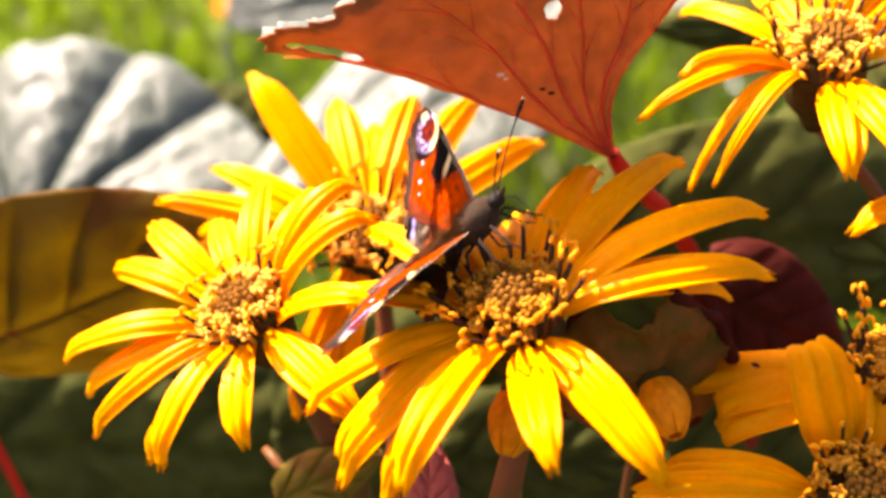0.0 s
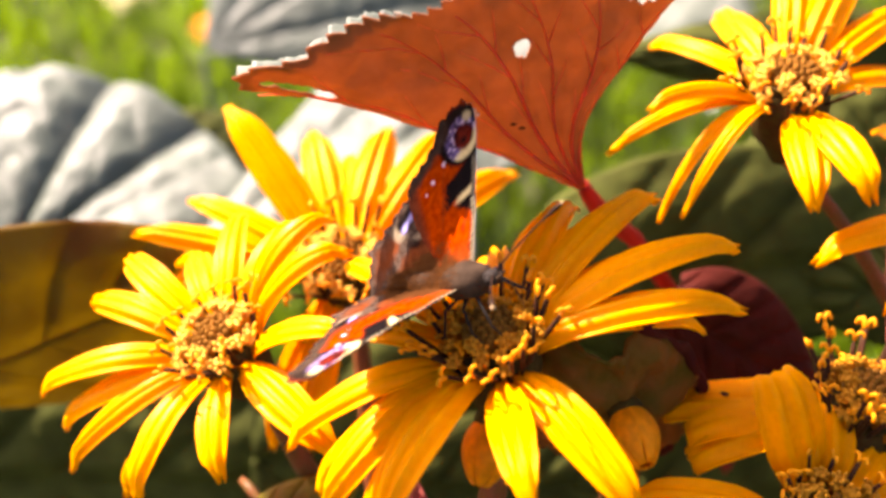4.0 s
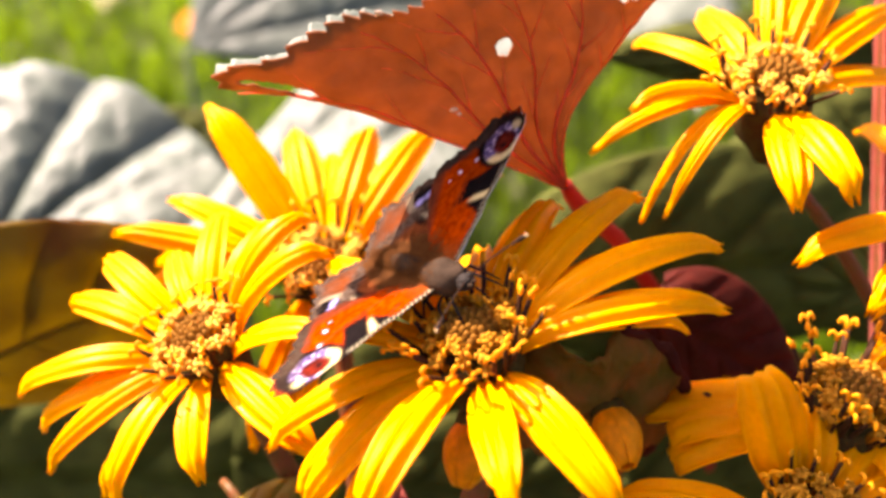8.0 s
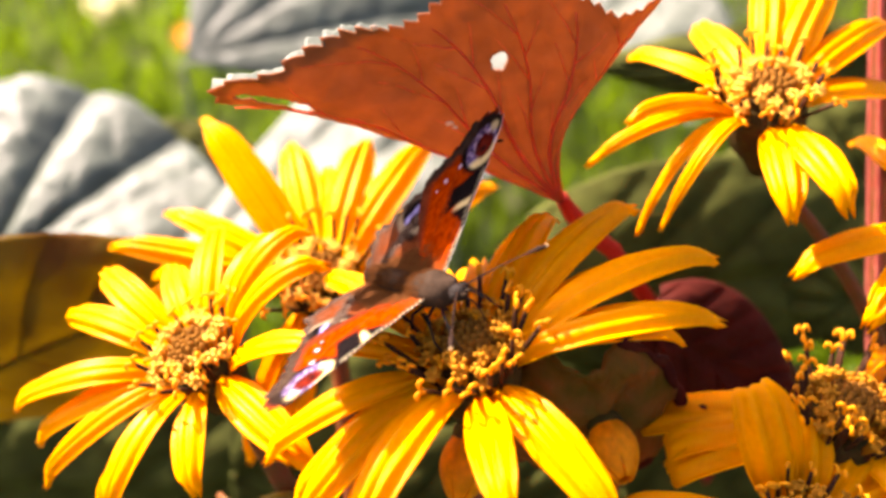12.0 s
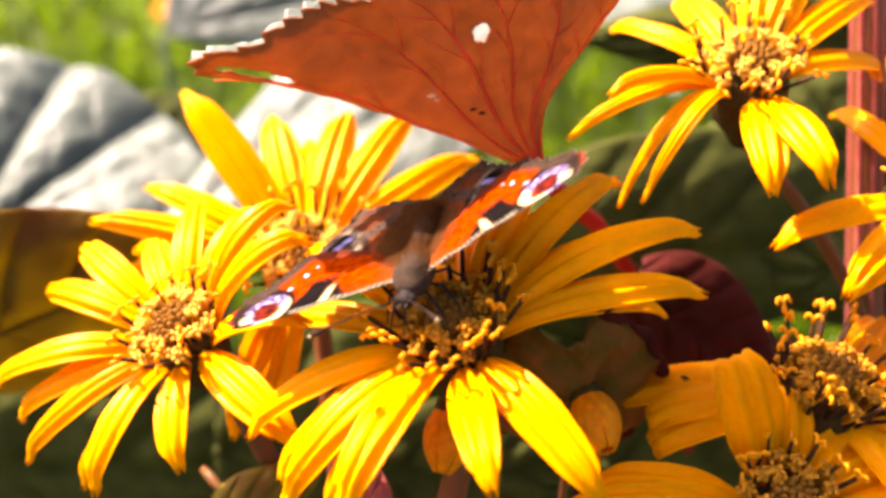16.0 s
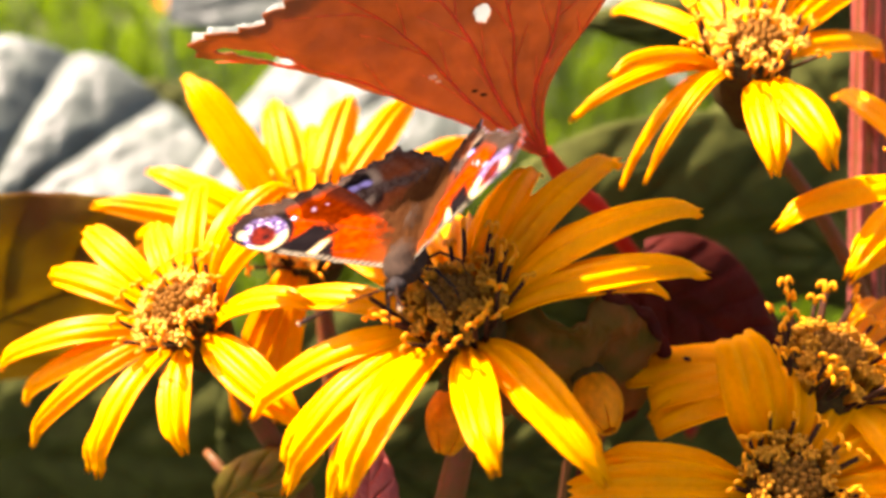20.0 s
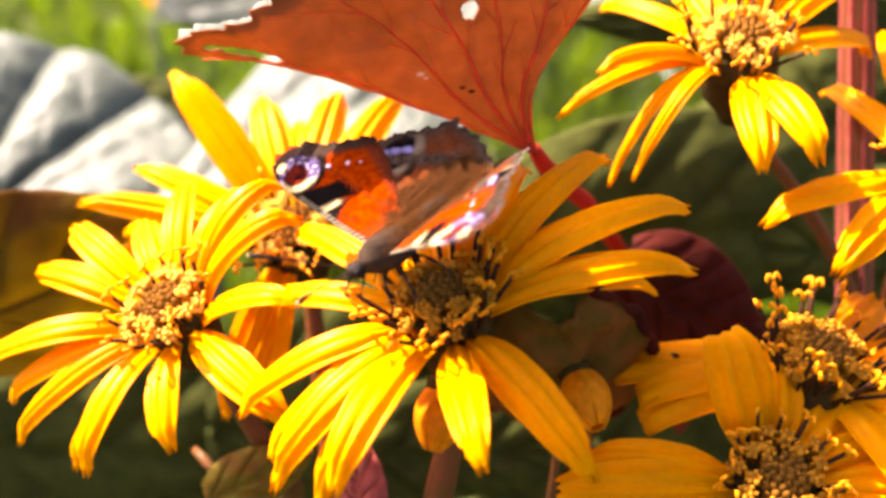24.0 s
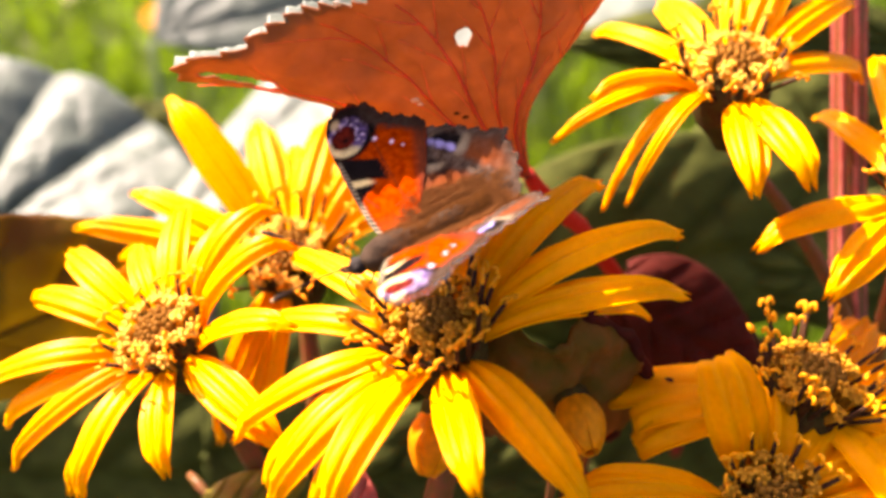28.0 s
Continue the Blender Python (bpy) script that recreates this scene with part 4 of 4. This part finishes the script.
def fore_scales(x, y):
    n, f = noise.noise((x * 0.9, y * 0.9, 4)), noise.noise((x * 3.1, y * 3.1, 2))
    c = blend(RUST, (0.33, 0.036, 0.001), 0.5 + n + 0.3 * f)
    c = blend(c, TAN, soft(y - 4.2 + n + 0.15 * x, 4) * 0.75)
    lead = lerp(y, [p[1] for p in FORE[:6]], [p[0] for p in FORE[:6]]) - x      # distance behind the leading edge
    # dark wedges with a cream bar between them, on the leading edge
    c = blend(c, BLACK, soft(abs(y - 10.6 - 0.25 * lead + 0.5 * f) - 1.9 + 0.38 * lead, 0.5))
    c = blend(c, CREAM, soft(abs(y - 13.0 + 0.10 * lead) - 1.0 + 0.10 * lead, 0.5) * soft(lead - 4.2 + f, 1.2))
    c = blend(c, BLACK, soft(abs(y - 16.4 + 0.25 * lead) - 2.6 + 0.05 * lead + 0.3 * f, 0.6) * soft(lead - 7.4 + f, 1.0))
    # eyespot at the tip
    c = blend(c, BLACK, soft(oval(x, y, 9.2, 24.2, 5.4, 6.2, 0.1) + 0.4 * f, 0.7))
    ring = soft(oval(x, y, 9.2, 23.4, 3.8, 4.5, 0.1), 0.5)
    violet = blend(VIOLET, BLACK, 0.25 + 1.2 * noise.noise((x * 1.3, y * 1.3, 5)) - 0.6 * f)
    violet = blend(violet, (0.60, 0.48, 0.62), 2.2 * noise.noise((x * 1.0, y * 1.2, 8)) - 0.30)
    c = blend(c, blend(CREAM, violet, (y - 20.9 - 0.45 * (x - 9.2)) / 1.2 + 0.4 * f), ring)
    c = blend(c, blend(MAROON, BLACK, 0.3 + n), soft(oval(x, y, 9.9, 23.3, 2.3, 2.7, 0.1) + 0.25 * f, 0.6))
    c = blend(c, CREAM, 0.8 * soft(oval(x, y, 11.6, 26.8, 0.9, 1.1, 0.3), 0.5))
    for px, py, r in ((4.2, 21.4, 0.42), (1.0, 19.6, 0.34), (-1.0, 18.2, 0.2)):
        c = blend(c, (0.75, 0.62, 0.75), soft(math.hypot(x - px, y - py) - r, 0.4))
    rim = inside_gap(x, y, FORE[6:15])
    if y > 15:
        c = blend(c, blend(GREY, DUSK, 0.5 + n + f), soft(rim - 1.6 + 0.5 * n + 0.4 * f, 1.4) * (1 if x < 7 else 0.35))
    # dark veins
    c = blend(c, DUSK, 0.45 * soft(abs(math.sin(math.atan2(x + 4.5, y + 2.0) * 8.5)) * 3.4 * min(1, y / 12) - 0.2, 0.35) * (y > 7))
    c = blend(c, DUSK, soft(x + 3.6 - 0.04 * y, 1.6) * 0.7)
    # speckled leading edge
    if y < 18:
        c = blend(c, (0.24, 0.20, 0.13) if math.sin(y * 7.0 + 2.2 * lead) > 0.0 else BLACK, soft(lead - 0.95, 0.4))
    return c


def hind_scales(x, y):
    n, f = noise.noise((x * 0.8, y * 0.8, 14)), noise.noise((x * 3.1, y * 3.1, 12))
    c = blend(DUSK, (0.085, 0.040, 0.024), 0.5 + n + 0.3 * f)
    c = blend(c, blend((0.20, 0.030, 0.004), TAN, 0.5), 0.7 * soft(oval(x, y, -10, 8.5, 8.5, 4.6, -0.45) + n + 0.6 * f, 3.6))
    c = blend(c, TAN, soft(y - 6.5 + n, 5) * 0.9)
    c = blend(c, (0.20, 0.155, 0.10), soft(oval(x, y, -8.6, 15.0, 5.0, 3.7, -0.5) + 0.2 * f, 0.9))
    c = blend(c, BLACK, soft(oval(x, y, -8.1, 15.7, 4.2, 2.8, -0.5), 0.6))
    c = blend(c, BLACK, soft(oval(x, y, -8.6, 11.0, 2.4, 0.8, -0.4) + 0.2 * f, 0.7) * 0.9)
    for px, py in ((-6.5, 17.0), (-8.1, 16.0), (-9.8, 14.9)):
        c = blend(c, (0.24, 0.22, 0.46), soft(oval(x, y, px, py, 1.1, 0.7, 0.9) + 0.2 * f, 0.5))
    rim = inside_gap(x, y, HIND[3:15])
    return blend(c, blend((0.085, 0.060, 0.045), DUSK, 0.5 + n + f), soft(rim - 1.3 + 0.5 * n, 1.4))


def smooth_line(outline, n, wave):
    """The outline as n points, rounded between its corners, with small scallops past the given share."""
    P = np.array(outline, float)
    seg = np.r_[0, np.cumsum(np.hypot(*np.diff(P, axis=0).T))]
    out = []
    for k in range(n):
        d = seg[-1] * k / (n - 1)
        i = min(len(P) - 2, max(0, int(np.searchsorted(seg, d) - 1)))
        t = (d - seg[i]) / (seg[i + 1] - seg[i])
        p0, p1, p2, p3 = P[max(i - 1, 0)], P[i], P[i + 1], P[min(i + 2, len(P) - 1)]
        q = 0.5 * (2 * p1 + (p2 - p0) * t + (2 * p0 - 5 * p1 + 4 * p2 - p3) * t * t + (3 * p1 - p0 - 3 * p2 + p3) * t ** 3)
        s = d / seg[-1]
        if wave[0] < s < wave[1]:
            q = q * (1 + 0.014 * math.sin(d * 2.2) + 0.006 * math.sin(d * 5.3))
        out.append(q)
    return out


TINTS = {}


def tint(scales, i, j, x, y):
    """The colour of a scale; both wings of a pair share it."""
    key = (scales, i, j)
    if key not in TINTS:
        TINTS[key] = scales(x, y)
    return TINTS[key]


def wing_mesh(name, outline, root, scales, side, parent, lift, wave):
    """One wing, flat on its own hinge plane; side +1 left, -1 right."""
    line = smooth_line(outline, 300, wave)
    NR = 84
    bm = bmesh.new()
    pts, flat = [], []
    for q in line:
        row, frow = [], []
        for j in range(NR):
            s = (j + 0.3) / (NR - 0.7)
            x, y = root[0] + (q[0] - root[0]) * s, root[1] + (q[1] - root[1]) * s
            z = lift + 0.9 * math.sin(min(1, y / 28) * math.pi) * 0.8 + 0.10 * math.sin(math.atan2(x + 12, y + 6) * 46) * min(1, y / 8) + 0.18 * noise.noise((x * 0.25, y * 0.25, 3))
            row.append((x * MM, y * side * MM, z * MM))
            frow.append((x, y))
        pts.append(row)
        flat.append(frow)
    top, low = sheet(bm, pts, 0.00012, 0, 1) if side < 0 else sheet(bm, pts, 0.00012, 1, 0)
    face_up = top if side < 0 else low
    bm.verts.index_update()
    tone = {}
    for i in range(len(line)):
        for j in range(NR):
            tone[face_up[i][j].index] = tint(scales, i, j, *flat[i][j])
    ob = part(name, bm, (WING, UNDER), parent, flip=False)
    ca = ob.data.color_attributes.new("scales", "FLOAT_COLOR", "POINT")
    for i, c in tone.items():
        ca.data[i].color = (*c, 1)
    return ob


butterfly = new("butterfly")
tagged(butterfly, "rust-red butterfly with eyespots on its wings, feeding on a flower", "butterfly")


feelers = {}


def body():
    bm = bmesh.new()
    blob(bm, (2.0 * MM, 0, 0.6 * MM), (5.6 * MM, 3.3 * MM, 3.0 * MM), 18, 14, 0.12)
    thorax = part("thorax", bm, BODY, butterfly, "hairy brown thorax")
    bm = bmesh.new()
    tube(bm, [(x * MM, 0, z * MM) for x, z in ((-2, 0.6), (-4, 0.9), (-7, 1.4), (-10, 1.8), (-12.5, 2.0), (-14.5, 2.0), (-15.6, 1.9))], [r * MM for r in (1.5, 1.9, 2.1, 1.9, 1.5, 0.9, 0.3)], 14)
    part("abdomen", bm, BODY, butterfly, "slim hairy brown abdomen")
    bm = bmesh.new()
    blob(bm, (8.0 * MM, 0, 0.4 * MM), (1.7 * MM, 1.5 * MM, 1.4 * MM), 14, 10, 0.1)
    head = part("head", bm, BODY_DARK, butterfly)
    for s in (-1, 1):
        bm = bmesh.new()
        blob(bm, (8.4 * MM, s * 1.2 * MM, 0.6 * MM), (0.75 * MM, 0.6 * MM, 0.8 * MM), 10, 8)
        part("eye", bm, BODY_DARK, head)
        bm = bmesh.new()
        line = bend((0, 0, 0), (7.5 * MM, 0, 0.7 * MM), (15.0 * MM, 0, 0), 12)
        tube(bm, line, [0.13 * MM] * 9 + [0.26 * MM, 0.42 * MM, 0.30 * MM], 7)
        feelers[s] = part("antenna", bm, FEELER, butterfly, "thin dark antenna with a clubbed end")
        bm = bmesh.new()
        blob(bm, line[-1], (0.30 * MM,) * 3, 7, 6)
        part("club", bm, CLUB, feelers[s])
        bm = bmesh.new()
        tube(bm, [(9.0 * MM, s * 0.5 * MM, 0.2 * MM), (10.4 * MM, s * 0.5 * MM, 0.7 * MM), (11.0 * MM, s * 0.45 * MM, 0.9 * MM)], [0.35 * MM, 0.28 * MM, 0.1 * MM], 6)
        part("palp", bm, BODY, head)
        for x, y, knee in ((3.6, 3.0, 6.5), (1.6, 4.4, 3.0), (-0.4, 4.2, -4.0)):
            bm = bmesh.new()
            tube(bm, [(x * MM, s * 1.2 * MM, -1.5 * MM), ((x + knee) / 2 * MM + 0.5 * MM, s * y * MM, -1.6 * MM), (knee * MM, s * (y + 1.6) * MM, -5.5 * MM), ((knee + 1.2) * MM, s * (y + 2.0) * MM, -7.4 * MM)], [0.32 * MM, 0.28 * MM, 0.18 * MM, 0.10 * MM], 6)
            part("leg", bm, BODY_DARK, butterfly)
    bm = bmesh.new()
    tube(bm, [(9.4 * MM, 0, -0.2 * MM), (11.0 * MM, 0, -1.6 * MM), (10.8 * MM, 0, -4.2 * MM), (10.0 * MM, 0, -6.4 * MM)], [0.16 * MM, 0.14 * MM, 0.12 * MM, 0.08 * MM], 6)
    part("proboscis", bm, BODY_DARK, head)
    # fine hairs on back and wing roots
    rng = random.Random(11)
    verts, faces = [], []
    for k in range(3200):
        x = rng.uniform(-14, 6.5)
        a = rng.uniform(-1.25, 1.25)
        r = 3.0 * math.sqrt(max(0.1, 1 - ((x - 2.0) / 5.7) ** 2)) if x > -2.2 else 1.9
        p = Vector((x, math.sin(a) * r, math.cos(a) * r * 0.95 + (0.4 if x > -2.2 else lerp(-x, (2, 7, 14), (0.6, 1.4, 2.0)))))
        d = Vector((-1.0, math.sin(a) * 0.5 + rng.uniform(-.3, .3), math.cos(a) * 0.55 + rng.uniform(-.2, .2))).normalized() * rng.uniform(0.8, 1.9)
        w = Vector((0, 1, 0)).cross(d).normalized() * 0.05 if rng.random() < 0.5 else Vector((0, 0.05, 0))
        b = len(verts)
        verts += [(p - w) * MM, (p + w) * MM, (p + d) * MM]
        faces.append((b, b + 1, b + 2))
    me = bpy.data.meshes.new("hair")
    me.from_pydata([tuple(v) for v in verts], [], faces)
    me.materials.append(HAIR)
    h = new("hair", me)
    h.parent = thorax
    tagged(h, kind="stuff")


body()
wings, hinds = {}, {}
for side, nm in ((1, "left_wing"), (-1, "right_wing")):
    fore = wing_mesh(nm, FORE, (0.5, 0.5), fore_scales, side, butterfly, 0.35, (0.40, 0.74))
    hind = wing_mesh("hindwing", HIND, (-0.8, 0.5), hind_scales, side, fore, 0.0, (0.2, 0.82))
    rng = random.Random(3)
    verts, faces = [], []
    for k in range(2000):
        x, y = rng.uniform(-16, 2.5), 0.3 + 8.0 * rng.random() ** 1.3
        d = Vector((-1.0, rng.uniform(-0.1, 0.45), rng.uniform(0.1, 0.3))) * rng.uniform(1.6, 3.8)
        p = Vector((x, y, 0.5))
        b = len(verts)
        verts += [tuple(Vector((v.x, v.y * side, v.z)) * MM) for v in (p - Vector((0, .08, 0)), p + Vector((0, .08, 0)), p + d)]
        faces.append((b, b + 1, b + 2))
    me = bpy.data.meshes.new("hair")
    me.from_pydata(verts, [], faces)
    me.materials.append(HAIR)
    h = new("hair", me)
    h.parent = fore
    tagged(h, kind="stuff")
    wings[side], hinds[side] = fore, hind


# ---- movement ----
BUTTERFLY_ROWS = [   # seconds; place in mm; yaw, pitch, roll; lift, sweep, twist of the left and of the right wing; both hindwings; both antennae
    (0, -2.5, -0.7, -3.6, -22, 58, 0, 39, 34, 4, 6, 39, 15, 8, 8, 33, 23, 30, 15),
    (0.5, -1.8, -4.4, -2.1, -21, 45, 10, 23, 39, 5, 17, 29, 7, 8, 8, 39, 19, 30, 15),
    (1, -1.9, -3.6, -1.8, -36, 53, 20, 23, 36, 5, 21, 21, 14, 8, 8, 45, 18, 30, 15),
    (1.5, -0.7, -7.7, -1.1, -29, 38, 10, 32, 26, 5, 23, 23, 3, 8, 8, 45, 22, 53, 14),
    (2, 0.3, -9.6, -1.2, -29, 30, 12, 34, 29, 8, 26, 28, 2, 8, 8, 42, 21, 51, 12),
    (2.4, 0.2, -8.6, -1.4, -40, 36, 14, 45, 30, 5, 64, 28, 3, 8, 8, 24, 9, 46, -4),
    (2.7, -0.1, -7.9, -0.6, -50, 38, 15, 54, 32, 6, 39, 33, 2, 8, 8, 41, 22, 44, 10),
    (3, 0.4, -7.3, -2.1, -44, 38, 16, 42, 27, 4, 27, 21, 4, 8, 8, 38, 20, 51, 10),
    (3.5, 0.1, -8.8, -1.9, -38, 33, 15, 34, 29, 5, 23, 26, 3, 8, 8, 35, 16, 48, 9),
    (5.5, -0.9, -2.4, -3.9, -47, 33, 14, 14, 29, 0, 3, 22, 0, 8, 8, 35, 16, 48, 9),
    (6, -0.3, -3.9, -3.3, -49, 28, 26, -2, 26, 2, 14, 24, 5, 8, 8, 27, 23, 48, 9),
    (7, -1.5, -1.5, -5.0, -58, 32, 23, 14, 20, 0, 9, 21, 4, 8, 8, 17, 23, 48, 9),
    (7.5, -2.1, -4.3, -2.9, -59, 31, 20, 16, 22, 2, 8, 10, 1, 8, 8, 28, 26, 53, 14),
    (8, -0.7, -2.6, -4.6, -52, 23, 28, 10, 25, 5, 17, 20, 4, 8, 8, 26, 18, 53, 17),
    (8.5, -0.7, -3.9, -3.2, -46, 26, 24, 11, 26, 6, 15, 20, 1, 8, 8, 32, 24, 49, 17),
    (9, -0.7, -4.4, -3.2, -48, 34, 24, 16, 23, 8, 19, 17, 6, 8, 8, 40, 26, 47, 18),
    (10, -0.0, -5.8, -1.7, -36, 35, 14, 21, 19, 5, 17, 20, 5, 7, 8, 43, 22, 48, 18),
    (11, -1.5, -4.9, -1.9, -38, 28, 14, 23, 23, -2, 14, 20, -3, 7, 8, 44, -1, 48, 1),
    (14, -1.4, -5.0, -4.8, -69, 22, 28, 26, 16, 1, 9, 13, 3, 0, 3, 37, 12, 48, 1),
    (15, -0.2, -7.2, -2.6, -69, 26, 27, 25, 17, 4, 23, 11, 0, 4, -2, 38, 17, 48, 1),
    (16, -0.6, -7.0, -2.3, -102, -1, 15, 27, 24, 1, -6, 9, 0, 7, 6, 37, 18, 49, 8),
    (17, -1.3, -8.9, -1.5, -103, -10, 22, 37, 20, 5, 15, 15, 2, 8, 7, 28, 25, 8, 33),
    (18, -1.1, -8.9, -2.1, -99, -7, 34, 27, 18, 8, 28, 19, 5, 8, 6, 27, 19, 51, 12),
    (19, -1.9, -7.6, -1.9, -101, 8, 32, 25, 3, -1, 25, 30, 13, 8, 6, 26, 17, 48, 14),
    (20, -2.0, -10.3, -1.0, -102, 0, 24, 34, 6, 2, 14, 33, 14, 8, 7, 25, 18, 45, 16),
    (21, -2.5, -9.0, -0.0, -121, -12, 21, 26, 22, 7, 0, 18, 6, 8, 5, 24, 19, 42, 19),
    (23.5, -1.4, -9.8, 0.7, -138, -12, 11, 28, 19, 3, 4, 18, 7, 2, 3, 28, 22, 36, 24),
    (24, -1.7, -10.4, 0.7, -145, -13, 13, 26, 21, 5, 15, 16, 12, 1, 4, 36, 22, 37, 26),
    (24.5, -2.1, -8.0, -0.4, -159, -14, 1, 47, 52, 2, 32, 8, 17, 8, 2, 37, 21, 30, 32),
    (25, -0.7, -8.3, 0.0, -166, -22, 2, 15, 15, 0, 14, 18, 8, 7, 3, 22, 6, 38, 27),
    (26, -0.4, -8.5, 1.6, -167, -21, -1, 21, 15, 1, 14, 21, 10, 7, 2, 33, 18, 45, 16),
    (28, 0.3, -8.1, 3.1, -166, -17, 3, 24, 16, 2, 19, 17, 10, 7, 3, 32, 19, 36, 25),
]


def motions():
    def at(yaw, pitch, roll):
        return Matrix.Rotation(radians(yaw), 4, "Z") @ Matrix.Rotation(radians(-pitch), 4, "Y") @ Matrix.Rotation(radians(roll), 4, "X")
    walk(butterfly, [(r[0], Matrix.Translation(Vector(r[1:4]) * 0.001) @ at(*r[4:7])) for r in BUTTERFLY_ROWS])
    for side, k in ((1, 7), (-1, 10)):
        turn = [(r[0], *[radians(v) for v in (r[k], r[k + 1], r[k + 2], r[13 if side > 0 else 14])]) for r in BUTTERFLY_ROWS]
        walk(wings[side], [(t, Matrix.Translation((0, side * MM, 0.4 * MM)) @ Matrix.Rotation(side * lift, 4, "X") @ Matrix.Rotation(twist, 4, "Y") @ Matrix.Rotation(side * sweep, 4, "Z")) for t, lift, sweep, twist, _ in turn])
        walk(hinds[side], [(t, Matrix.Rotation(-side * back, 4, "Z")) for t, _, _, _, back in turn])
        a = 15 if side > 0 else 17
        walk(feelers[side], [(r[0], Matrix.Translation((9.2 * MM, side * 0.6 * MM, 1.2 * MM)) @ Matrix.Rotation(radians(side * r[a]), 4, "Z") @ Matrix.Rotation(radians(-r[a + 1]), 4, "Y")) for r in BUTTERFLY_ROWS])
    home = main_flower.matrix_world.copy()
    walk(main_flower, [(t, Matrix.Translation(Vector((dx, dy, dz)) * MM) @ home) for t, dx, dy, dz in (
        (0.0, -1.17, 0.18, 0.26),
        (0.5, -0.21, -0.10, -0.14),
        (1.0, -0.56, -0.18, -0.25),
        (1.5, -0.44, -0.07, -0.10),
        (2.0, 0.09, -0.10, -0.15),
        (2.5, -0.97, -0.01, -0.01),
        (3.0, -0.07, 0.32, 0.46),
        (3.5, -0.21, -0.13, -0.18),
        (5.5, 0.00, 0.00, 0.00),
        (28.0, 0.00, 0.00, 0.00),
    )])


motions()
